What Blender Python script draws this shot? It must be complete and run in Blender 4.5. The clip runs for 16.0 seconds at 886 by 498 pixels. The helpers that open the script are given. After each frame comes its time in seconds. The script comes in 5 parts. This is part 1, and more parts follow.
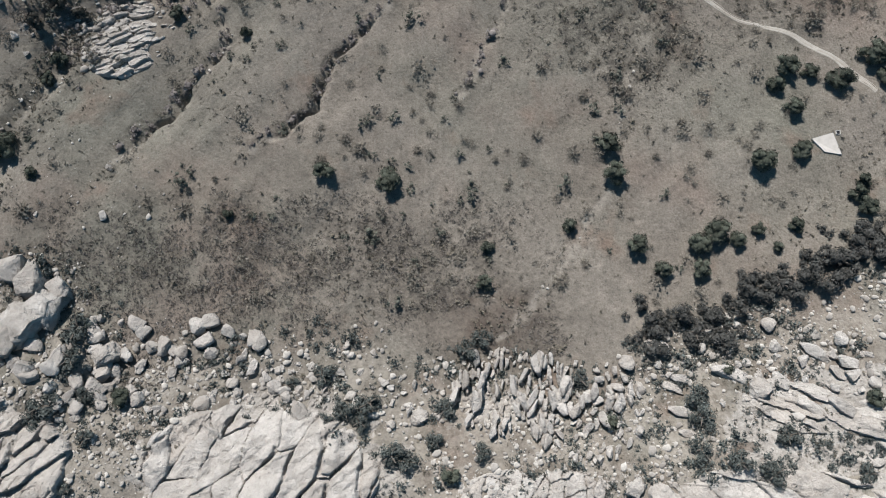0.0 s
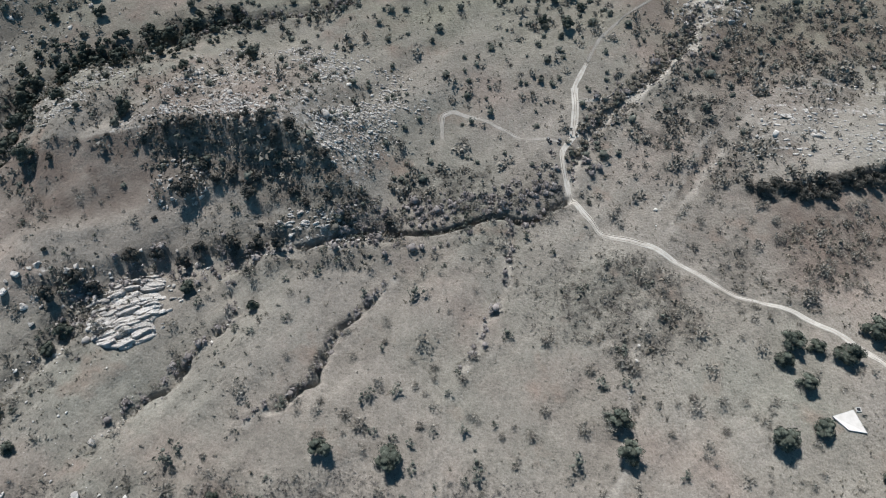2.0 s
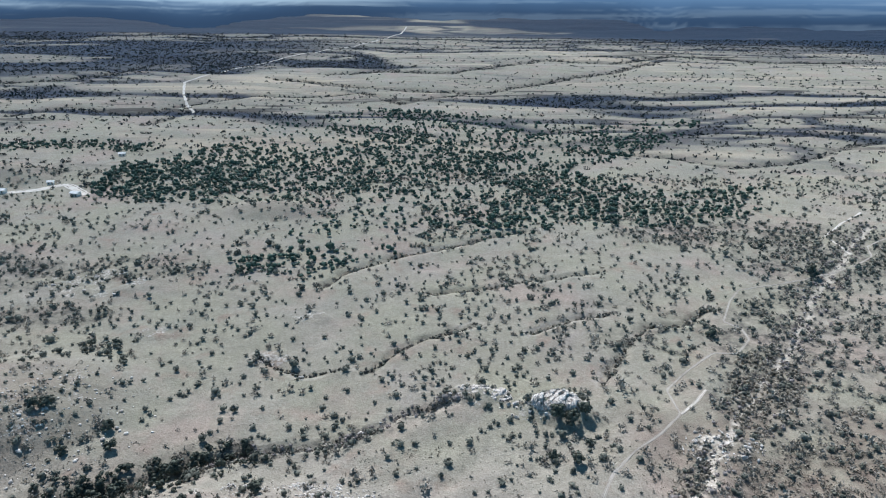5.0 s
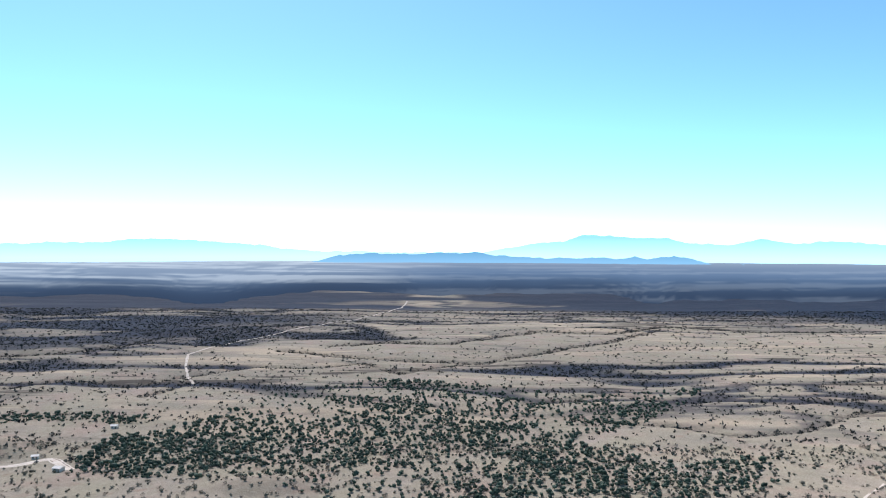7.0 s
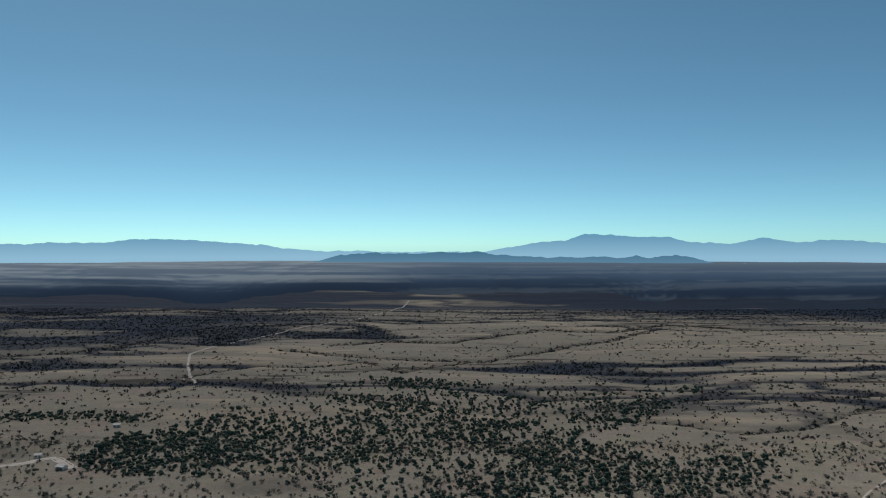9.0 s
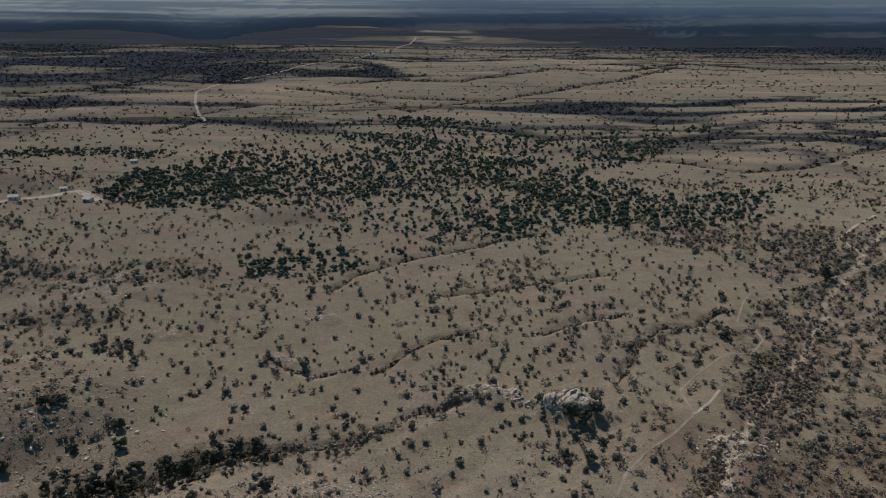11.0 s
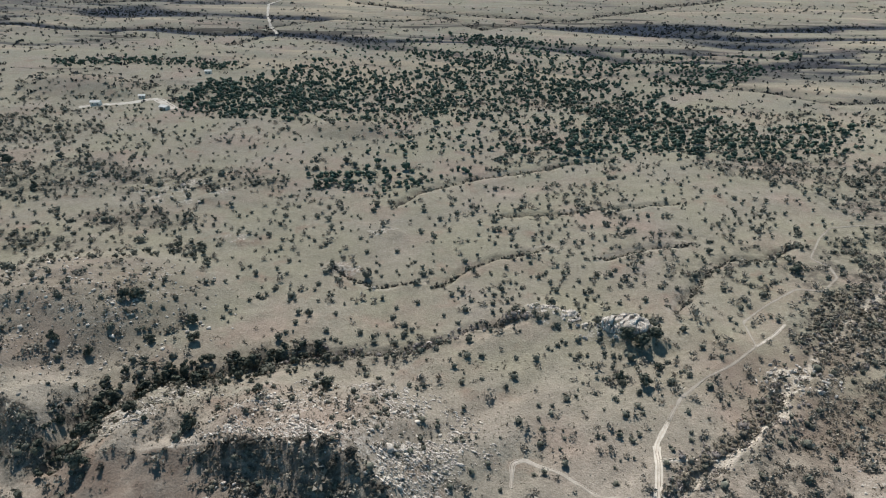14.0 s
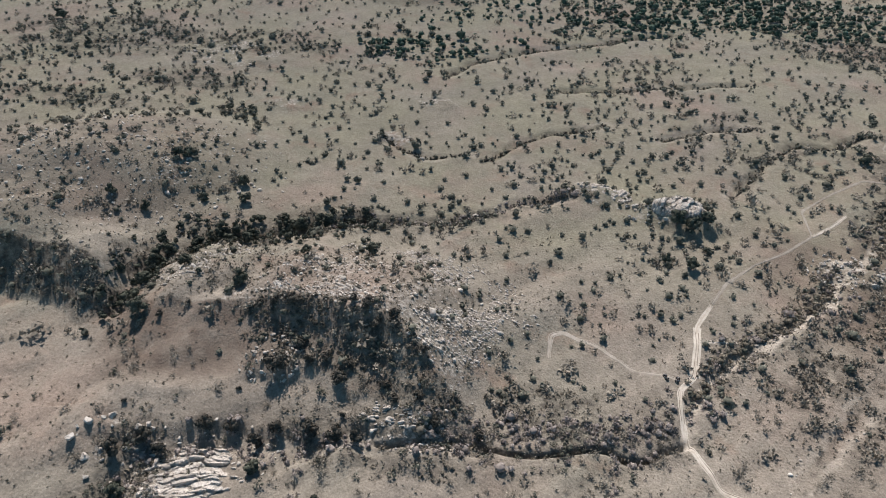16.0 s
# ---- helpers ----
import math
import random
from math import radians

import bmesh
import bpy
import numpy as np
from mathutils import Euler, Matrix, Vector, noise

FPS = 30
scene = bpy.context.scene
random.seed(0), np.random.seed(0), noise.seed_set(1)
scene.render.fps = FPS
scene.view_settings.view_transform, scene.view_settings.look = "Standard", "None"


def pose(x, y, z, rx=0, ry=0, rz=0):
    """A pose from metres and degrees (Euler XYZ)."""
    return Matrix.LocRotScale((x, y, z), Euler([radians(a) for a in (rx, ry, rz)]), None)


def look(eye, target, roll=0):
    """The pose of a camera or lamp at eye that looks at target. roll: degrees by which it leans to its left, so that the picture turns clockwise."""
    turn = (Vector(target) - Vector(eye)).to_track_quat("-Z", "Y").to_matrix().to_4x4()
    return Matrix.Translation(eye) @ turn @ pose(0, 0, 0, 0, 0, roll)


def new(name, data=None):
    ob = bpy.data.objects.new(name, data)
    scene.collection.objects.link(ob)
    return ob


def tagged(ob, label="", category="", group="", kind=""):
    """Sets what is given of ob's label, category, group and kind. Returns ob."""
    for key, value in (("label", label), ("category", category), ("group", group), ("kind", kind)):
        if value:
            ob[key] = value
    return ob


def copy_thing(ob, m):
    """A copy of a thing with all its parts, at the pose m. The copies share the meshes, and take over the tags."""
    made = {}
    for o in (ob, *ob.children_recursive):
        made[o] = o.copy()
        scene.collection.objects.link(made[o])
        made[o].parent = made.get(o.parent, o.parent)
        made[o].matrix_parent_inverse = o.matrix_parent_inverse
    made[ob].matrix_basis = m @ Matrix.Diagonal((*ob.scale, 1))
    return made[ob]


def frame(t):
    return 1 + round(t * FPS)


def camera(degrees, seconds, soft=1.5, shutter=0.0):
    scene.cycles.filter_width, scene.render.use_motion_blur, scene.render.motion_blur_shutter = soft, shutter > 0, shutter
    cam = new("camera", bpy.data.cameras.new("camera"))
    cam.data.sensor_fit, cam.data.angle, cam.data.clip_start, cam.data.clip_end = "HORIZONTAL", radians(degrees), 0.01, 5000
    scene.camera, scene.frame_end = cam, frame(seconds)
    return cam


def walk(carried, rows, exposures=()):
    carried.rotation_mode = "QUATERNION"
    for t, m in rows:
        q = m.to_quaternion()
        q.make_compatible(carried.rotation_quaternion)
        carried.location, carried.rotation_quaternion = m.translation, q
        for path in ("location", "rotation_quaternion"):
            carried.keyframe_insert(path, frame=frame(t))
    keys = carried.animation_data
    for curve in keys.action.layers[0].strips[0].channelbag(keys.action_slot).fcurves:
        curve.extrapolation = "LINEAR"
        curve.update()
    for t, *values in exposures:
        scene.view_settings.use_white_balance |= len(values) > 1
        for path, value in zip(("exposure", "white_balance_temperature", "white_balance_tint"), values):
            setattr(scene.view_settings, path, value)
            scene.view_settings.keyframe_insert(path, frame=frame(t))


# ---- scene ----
cam = camera(64.92, 16.0, soft=1.08)

# seconds, eye (m), yaw, pitch, roll (degrees)
FLIGHT = [
    (0, 1.59, -6.57, 187.14, -3.57, -78.75, 2.78),
    (0.5, 1.29, -5.23, 185.82, -3.06, -75.09, 2.29),
    (1, 1.01, -4.04, 184.61, -2.31, -69.40, 1.65),
    (1.5, 0.76, -2.98, 183.51, -1.97, -63.33, 1.42),
    (2, 0.54, -2.06, 182.50, -1.62, -57.23, 1.30),
    (2.5, 0.34, -1.26, 181.59, -1.33, -51.02, 1.07),
    (3, 0.16, -0.57, 180.76, -1.07, -45.20, 1.11),
    (3.5, 0.00, 0.00, 180.00, -0.75, -39.35, 0.98),
    (4, -0.14, 0.47, 179.31, -0.53, -33.58, 0.87),
    (4.5, -0.26, 0.84, 178.69, -0.39, -27.88, 0.84),
    (4.7, -0.30, 0.97, 178.46, -0.32, -25.68, 0.74),
    (6.8, -0.59, 1.50, 176.41, -0.05, -2.14, 0.18),
    (7, -0.61, 1.49, 176.25, -0.11, -0.28, 0.18),
    (7.5, -0.64, 1.42, 175.84, -0.08, 2.86, 0.00),
    (8, -0.66, 1.31, 175.45, -0.06, 3.88, -0.01),
    (8.5, -0.67, 1.15, 175.06, -0.09, 2.84, -0.08),
    (9, -0.68, 0.95, 174.68, 0.00, -0.30, -0.00),
    (9.5, -0.68, 0.72, 174.28, 0.04, -5.44, 0.01),
    (10, -0.67, 0.47, 173.86, 0.13, -11.13, -0.02),
    (10.2, -0.66, 0.37, 173.69, 0.16, -13.43, -0.03),
    (12.3, -0.61, -0.79, 171.53, 2.52, -27.51, 0.34),
    (12.5, -0.60, -0.90, 171.28, 2.88, -27.53, 0.34),
    (13, -0.59, -1.15, 170.61, 3.85, -27.53, 0.44),
    (13.5, -0.58, -1.37, 169.88, 4.98, -27.52, 0.48),
    (14, -0.58, -1.57, 169.07, 6.32, -27.52, 0.58),
    (14.5, -0.58, -1.73, 168.18, 7.57, -27.52, 0.68),
    (15, -0.60, -1.84, 167.21, 8.54, -28.81, 0.72),
    (15.5, -0.61, -1.91, 166.13, 9.62, -32.18, 0.86),
    (16, -0.64, -1.91, 164.96, 10.77, -37.34, 1.05),
]
EXPOSURES = [(0, 0.46, 6080, 13), (1.0, 0.68, 5950, 12), (2.0, 0.84, 5880, 12), (3.5, 1.26, 5720, 12), (4.7, 1.4, 5650, 12), (6.8, 1.70, 6250, 23), (7.0, 1.46, 6300, 23), (7.5, 1.04, 6400, 20), (8.0, 0.62, 6500, 16),
             (9.0, -0.06, 6480, 17), (9.5, -0.22, 6600, 19), (10.2, -0.16, 7050, 21), (12.3, 0.57, 6950, 15), (13.0, 0.83, 6850, 15), (14.0, 1.11, 6450, 13), (15.2, 1.09, 6450, 14), (16.0, 1.03, 6550, 18)]


def heading(x, y, z, yaw, pitch, roll):
    return pose(x, y, z, 90 + pitch, 0, yaw) @ pose(0, 0, 0, 0, 0, roll)


walk(cam, [(row[0], heading(*row[1:])) for row in FLIGHT], EXPOSURES)

# ---- light ----
SUN_UP, SUN_AZ = 54.0, -22.0          # degrees above the horizon; degrees from straight ahead, left negative
world = bpy.data.worlds.new("sky")
scene.world = world
world.use_nodes = True
wn = world.node_tree
sky = wn.nodes.new("ShaderNodeTexSky")
sky.sky_type, sky.sun_disc = "NISHITA", False
sky.sun_elevation, sky.sun_rotation = radians(SUN_UP), radians(SUN_AZ)
sky.altitude, sky.air_density, sky.dust_density, sky.ozone_density = 2000, 0.50, 1.3, 0.2
tint = wn.nodes.new("ShaderNodeMix")
tint.data_type, tint.blend_type = "RGBA", "MULTIPLY"
tint.inputs[0].default_value, tint.inputs[7].default_value = 1.0, (0.66, 1.11, 0.985, 1.0)
wn.links.new(sky.outputs[0], tint.inputs[6])
wn.links.new(tint.outputs[2], wn.nodes["Background"].inputs[0])
wn.nodes["Background"].inputs[1].default_value = 0.106
sun = new("sun", bpy.data.lights.new("sun", "SUN"))
sun.data.energy, sun.data.angle, sun.data.color = 4.6, radians(0.53), (1.0, 0.955, 0.875)
_to_sun = Vector((math.sin(radians(SUN_AZ)) * math.cos(radians(SUN_UP)), math.cos(radians(SUN_AZ)) * math.cos(radians(SUN_UP)), math.sin(radians(SUN_UP))))
sun.matrix_world = look(_to_sun * 400, (0, 0, 0))

# ---- materials ----
class Nodes:
    """A small hand for node materials: make nodes and join them in one go."""

    def __init__(self, name):
        self.mat = bpy.data.materials.new(name)
        self.mat.use_nodes = True
        self.tree = self.mat.node_tree
        self.bsdf = self.tree.nodes["Principled BSDF"]
        self.bsdf.inputs["Specular IOR Level"].default_value = 0.06
        self.bsdf.inputs["Diffuse Roughness"].default_value = 0.8

    def add(self, kind, **values):
        node = self.tree.nodes.new("ShaderNode" + kind)
        if "operation" in values:
            node.operation = values["operation"]
        if "data_type" in values:
            node.data_type, node.blend_type = values["data_type"], values["blend_type"]
        if "attribute_name" in values:
            node.attribute_name = values["attribute_name"]
        if "feature" in values:
            node.feature = values["feature"]
        return node

    def put(self, socket, value):
        if isinstance(value, bpy.types.NodeSocket):
            self.tree.links.new(value, socket)
        elif isinstance(value, (tuple, list)):
            socket.default_value = (*value, 1.0) if len(value) == 3 and len(socket.default_value) == 4 else value
        else:
            socket.default_value = value

    def where(self):
        return self.add("NewGeometry").outputs["Position"]

    def attr(self, name):
        return self.add("Attribute", attribute_name=name).outputs["Fac"]

    def scaled(self, scale):
        node = self.add("VectorMath", operation="MULTIPLY")
        self.put(node.inputs[0], self.where())
        node.inputs[1].default_value = scale
        return node.outputs[0]

    def noise(self, size, detail=4, rough=0.6, stretch=(1, 1, 1), warp=0.0):
        node = self.add("TexNoise")
        self.put(node.inputs["Vector"], self.scaled(tuple(s / size for s in stretch)))
        node.inputs["Scale"].default_value = 1.0
        node.inputs["Detail"].default_value, node.inputs["Roughness"].default_value = detail, rough
        node.inputs["Distortion"].default_value = warp
        return node.outputs[0]

    def cells(self, size, feature="F1", stretch=(1, 1, 1), output="Distance"):
        node = self.add("TexVoronoi", feature=feature)
        self.put(node.inputs["Vector"], self.scaled(tuple(s / size for s in stretch)))
        node.inputs["Scale"].default_value = 1.0
        return node.outputs[output]

    def math(self, operation, a, b=0.0):
        node = self.add("Math", operation=operation)
        self.put(node.inputs[0], a)
        self.put(node.inputs[1], b)
        return node.outputs[0]

    def step(self, value, low, high, to_low=0.0, to_high=1.0):
        node = self.add("MapRange")
        self.put(node.inputs[0], value)
        for k, v in zip((1, 2, 3, 4), (low, high, to_low, to_high)):
            node.inputs[k].default_value = v
        return node.outputs[0]

    def mix(self, fac, a, b):
        node = self.add("Mix", data_type="RGBA", blend_type="MIX")
        self.put(node.inputs[0], fac)
        self.put(node.inputs[6], a)
        self.put(node.inputs[7], b)
        return node.outputs[2]

    def times(self, colour, grey):
        node = self.add("Mix", data_type="RGBA", blend_type="MULTIPLY")
        node.inputs[0].default_value = 1.0
        self.put(node.inputs[6], colour)
        self.put(node.inputs[7], grey)
        return node.outputs[2]

    def bump(self, height, depth, strength=1.0):
        node = self.add("Bump")
        node.inputs["Strength"].default_value, node.inputs["Distance"].default_value = strength, depth
        self.put(node.inputs["Height"], height)
        self.put(self.bsdf.inputs["Normal"], node.outputs[0])

    def finish(self, colour, rough=0.9):
        self.put(self.bsdf.inputs["Base Color"], colour)
        self.put(self.bsdf.inputs["Roughness"], rough)
        return self.mat


def ground_material():
    """Dry grass on pale soil, with scrub, bare sand and bedrock where the sheet carries them."""
    n = Nodes("dry_grassland")
    patch = n.noise(38, 5, 0.6)
    fine = n.noise(1.6, 6, 0.7)
    tuft = n.cells(0.9)
    grass = n.mix(n.step(patch, 0.36, 0.64), (0.285, 0.248, 0.205), (0.36, 0.318, 0.265))
    grass = n.mix(n.step(n.noise(90, 3), 0.45, 0.68), grass, (0.28, 0.266, 0.215))
    grass = n.mix(n.math("MULTIPLY", n.attr("meadow"), n.step(n.noise(48, 4), 0.30, 0.62)), grass, (0.312, 0.290, 0.216))
    grass = n.mix(n.step(n.noise(22, 4), 0.58, 0.74), grass, (0.30, 0.225, 0.175))
    grass = n.mix(n.step(n.noise(65, 5, 0.6), 0.52, 0.66, 0.0, 0.75), grass, (0.345, 0.272, 0.222))
    grass = n.times(grass, n.step(fine, 0.28, 0.72, 0.76, 1.19))
    grass = n.times(grass, n.step(tuft, 0.05, 0.35, 0.76, 1.05))
    grass = n.times(grass, n.step(n.noise(0.42, 4, 0.75), 0.30, 0.70, 0.74, 1.18))
    grass = n.times(grass, n.step(n.noise(6.5, 6, 0.7), 0.32, 0.70, 0.87, 1.10))
    streak = n.math("ADD", n.math("MULTIPLY", n.noise(34, 6, 0.6, (0.16, 1, 1), 0.5), 0.5), n.math("MULTIPLY", n.noise(130, 5, 0.55, (0.2, 1, 1), 0.3), 0.5))
    far = n.attr("far")
    grass = n.mix(n.math("MULTIPLY", far, n.step(streak, 0.56, 0.60)), grass, (0.075, 0.066, 0.054))
    grass = n.mix(n.math("MULTIPLY", far, n.step(streak, 0.475, 0.41)), grass, (0.44, 0.37, 0.27))
    brush = n.math("MULTIPLY", n.attr("brush"), n.step(n.noise(3.5, 5, 0.7), 0.38, 0.60))
    brush = n.math("MAXIMUM", brush, n.math("MULTIPLY", n.attr("hazy_bosque"), n.step(n.noise(60, 6, 0.7, (0.25, 1, 1)), 0.32, 0.52)))
    colour = n.mix(brush, grass, (0.098, 0.088, 0.075))
    # far woods: dark foliage with the blue of distance haze mixed into its colour
    colour = n.mix(n.math("MULTIPLY", n.attr("hazy_bosque"), 0.95), colour, (0.010, 0.025, 0.052))
    red = n.math("MULTIPLY", n.attr("red"), n.step(n.noise(6, 4), 0.30, 0.70, 0.35, 1.0))
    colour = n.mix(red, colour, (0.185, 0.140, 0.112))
    sand = n.mix(n.step(n.noise(1.2, 4), 0.3, 0.7), (0.43, 0.38, 0.31), (0.55, 0.50, 0.43))
    colour = n.mix(n.math("MULTIPLY", n.attr("wash"), n.step(n.noise(2.5, 4), 0.30, 0.52)), colour, sand)
    stone = n.mix(n.step(n.noise(5, 6, 0.65), 0.3, 0.7), (0.47, 0.425, 0.37), (0.68, 0.63, 0.565))
    stone = n.times(stone, n.step(n.noise(0.7, 5, 0.7), 0.25, 0.7, 0.65, 1.12))
    stone = n.mix(n.step(n.noise(3.0, 5, 0.7), 0.58, 0.72), stone, (0.36, 0.31, 0.26))
    bare = n.attr("rock")
    rock = n.math("MULTIPLY", n.step(n.math("ADD", n.noise(1.3, 6, 0.7), n.math("MULTIPLY", bare, 0.6)), 0.76, 0.90), n.step(bare, 0.05, 0.3))
    colour = n.mix(rock, colour, stone)
    colour = n.times(colour, n.step(n.noise(1.0, 5, 0.8), 0.30, 0.70, 0.59, 0.78))
    n.bump(n.math("ADD", n.math("ADD", n.math("MULTIPLY", fine, 0.6), n.math("MULTIPLY", tuft, 0.35)), n.math("MULTIPLY", n.noise(0.5, 4, 0.75), 0.4)), 0.55, 0.9)
    return n.finish(colour, 0.95)


def stone_material():
    n = Nodes("weathered_granite")
    tone = n.add("ObjectInfo").outputs["Random"]
    colour = n.mix(n.step(n.noise(2.6, 5, 0.6), 0.3, 0.7), (0.47, 0.43, 0.385), (0.69, 0.645, 0.59))
    colour = n.mix(n.math("MULTIPLY", tone, 0.45), colour, (0.39, 0.335, 0.28))
    colour = n.mix(n.step(n.noise(7.0, 4, 0.6), 0.50, 0.66, 0.0, 0.55), colour, (0.36, 0.32, 0.275))
    colour = n.mix(n.step(n.noise(1.1, 6, 0.75), 0.60, 0.74), colour, (0.215, 0.195, 0.17))
    colour = n.times(colour, n.step(n.noise(0.25, 4, 0.7), 0.25, 0.75, 0.74, 1.02))
    crack = n.cells(2.6, "DISTANCE_TO_EDGE", (1, 0.6, 0.6))
    n.bump(n.math("ADD", n.noise(1.5, 8, 0.75), n.step(crack, 0.0, 0.06, -0.10, 0.0)), 1.5, 1.0)
    return n.finish(colour, 0.88)


def rubble_material():
    n = Nodes("broken_stone")
    tone = n.add("NewGeometry").outputs["Random Per Island"]
    colour = n.mix(tone, (0.29, 0.262, 0.23), (0.56, 0.52, 0.465))
    colour = n.times(colour, n.step(n.noise(0.6, 5, 0.7), 0.3, 0.7, 0.75, 1.1))
    return n.finish(colour, 0.9)


def leaf_material(name, dark, light, island=True):
    n = Nodes(name)
    tone = n.add("NewGeometry").outputs["Random Per Island"] if island else n.add("ObjectInfo").outputs["Random"]
    colour = n.mix(tone, dark, light)
    colour = n.times(colour, n.step(n.noise(5, 2), 0.3, 0.7, 0.75, 1.2))
    return n.finish(colour, 0.75)


def bark_material():
    n = Nodes("grey_bark")
    colour = n.mix(n.noise(0.3, 5, 0.7, (1, 1, 0.2)), (0.09, 0.075, 0.06), (0.20, 0.175, 0.15))
    return n.finish(colour, 0.9)


def road_material(name="pale_road_dust", wear=1.0):
    n = Nodes(name)
    colour = n.mix(n.step(n.noise(2.2, 5, 0.65), 0.3, 0.7), (0.44, 0.40, 0.34), (0.60, 0.555, 0.49))
    colour = n.times(colour, n.step(n.noise(0.5, 4, 0.7), 0.3, 0.7, 0.74 * wear, 0.92 * wear))
    across = n.attr("across")
    grassy = n.math("MULTIPLY", n.step(across, 0.30, 0.15), n.step(n.noise(7, 3), 0.40, 0.55))
    colour = n.mix(n.math("MULTIPLY", grassy, 0.35), colour, (0.255, 0.215, 0.165))
    # dark lines in patches along the worn ruts: their shade put into the colour
    rut_shade = n.math("MULTIPLY", n.math("MULTIPLY", n.step(across, 0.35, 0.45), n.step(across, 0.65, 0.55)), n.step(n.noise(16, 3), 0.45, 0.51))
    colour = n.mix(rut_shade, colour, (0.13, 0.105, 0.08))
    n.bump(n.noise(0.6, 5, 0.7), 0.15, 0.6)
    return n.finish(colour, 0.95)


def plain_material(name, dark, light, size, rough=0.7, metal=0.0):
    n = Nodes(name)
    n.bsdf.inputs["Metallic"].default_value = metal
    colour = n.mix(n.step(n.noise(size, 5, 0.65), 0.3, 0.7), dark, light)
    return n.finish(colour, rough)


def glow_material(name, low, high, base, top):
    """A far backdrop that glows in haze colours, standing in for many kilometres of air."""
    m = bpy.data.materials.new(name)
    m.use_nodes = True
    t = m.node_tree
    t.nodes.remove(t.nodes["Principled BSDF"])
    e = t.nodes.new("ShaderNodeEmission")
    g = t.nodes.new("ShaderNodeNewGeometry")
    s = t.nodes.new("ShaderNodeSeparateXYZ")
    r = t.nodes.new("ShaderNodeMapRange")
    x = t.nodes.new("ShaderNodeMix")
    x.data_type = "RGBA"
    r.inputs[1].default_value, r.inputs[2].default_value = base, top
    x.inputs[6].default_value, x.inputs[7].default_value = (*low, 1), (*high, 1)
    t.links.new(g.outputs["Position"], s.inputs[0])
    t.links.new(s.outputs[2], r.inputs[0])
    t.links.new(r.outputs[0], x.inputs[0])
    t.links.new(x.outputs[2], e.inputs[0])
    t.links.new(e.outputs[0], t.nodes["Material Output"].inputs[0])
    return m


GROUND = ground_material()
STONE, RUBBLE = stone_material(), rubble_material()
BARK, ROAD = bark_material(), road_material()
TRACK, FAINT = road_material("worn_track", 0.80), road_material("faint_track", 0.64)
OAK = leaf_material("oak_leaves", (0.038, 0.042, 0.032), (0.116, 0.124, 0.095))
SCRUB = leaf_material("bare_twigs", (0.145, 0.128, 0.102), (0.30, 0.268, 0.220))
BRUSH = leaf_material("bare_brush", (0.13, 0.112, 0.102), (0.30, 0.265, 0.242))
LOWBRUSH = leaf_material("low_brush_twigs", (0.060, 0.053, 0.046), (0.235, 0.210, 0.185))
TUFT = leaf_material("dry_weeds", (0.105, 0.092, 0.070), (0.26, 0.228, 0.178))
SAGE = leaf_material("grey_sage", (0.064, 0.067, 0.053), (0.165, 0.165, 0.132))
GREYLEAF = leaf_material("grey_bush_leaves", (0.034, 0.040, 0.037), (0.145, 0.155, 0.140))
HILLSIDE = leaf_material("hillside_twigs", (0.055, 0.049, 0.040), (0.160, 0.146, 0.118))
STREAMSIDE = leaf_material("grey_streamside_leaves", (0.044, 0.044, 0.040), (0.130, 0.126, 0.114))
WOODLEAF = leaf_material("wood_leaves", (0.032, 0.050, 0.039), (0.090, 0.130, 0.096))
FARSCRUB = leaf_material("far_mesquite", (0.022, 0.026, 0.026), (0.066, 0.070, 0.064))
DARK = leaf_material("dark_scrub", (0.040, 0.038, 0.032), (0.105, 0.098, 0.082))

# ---- plan: lines on the ground, metres east and north of the hovering place ----
ROAD_MAIN = [(129, 75), (121, 84), (107, 93), (92, 99), (80, 108), (69, 116), (54, 122), (46, 137), (45, 147), (45, 155), (50, 162), (52, 176), (53, 187), (59, 199), (65, 211), (77, 225), (92, 238), (103, 250), (103, 270), (119, 287), (136, 303), (148, 302), (160, 317), (160, 329), (154, 337), (167, 362), (178, 377), (223, 390), (261, 408), (286, 427), (295, 448), (318, 464)]
ROAD_LOOP = [(275, 432), (276, 468), (301, 493), (330, 519)]
ROAD_SPUR = [(45, 159), (31, 162), (20, 170), (8, 175), (4, 172), (4, 162)]
ROAD_STUB = [(52, 178), (59, 179), (66, 181)]
ROAD_STUB2 = [(103, 250), (114, 261), (121, 270)]
YARD = [(-376, 544), (-362, 552), (-339, 560), (-323, 577), (-303, 558), (-289, 544)]
ROAD_FAR = [(-316, 889), (-346, 949), (-374, 1019), (-404, 1111), (-363, 1280), (-291, 1476), (-198, 1659), (-146, 1829), (-116, 1981), (-107, 2160)]
CREEK = [(105, 222), (99, 206), (88, 194), (76, 183), (64, 173), (54, 160), (47, 142), (43, 137), (36, 132), (29, 126), (18, 126), (3, 123), (-11, 121), (-25, 120), (-38, 117), (-49, 116), (-62, 113), (-72, 109), (-85, 108), (-95, 103), (-105, 100), (-102, 94), (-105, 83), (-111, 71), (-117, 61), (-119, 50)]
CREEK_UP = [(85, 189), (97, 204), (105, 220), (120, 235), (143, 268), (169, 299), (198, 335), (240, 395), (319, 487)]
CREEK_BACK = [(-143, 150), (-145, 171), (-137, 185), (-135, 198), (-114, 203), (-103, 211), (-90, 218), (-76, 223), (-58, 226), (-41, 231), (-23, 240), (-19, 248), (-4, 253), (8, 262)]
GULLY_A = [(-11, 104), (-17, 98), (-25, 90), (-29, 81), (-34, 73), (-41, 66), (-50, 60)]
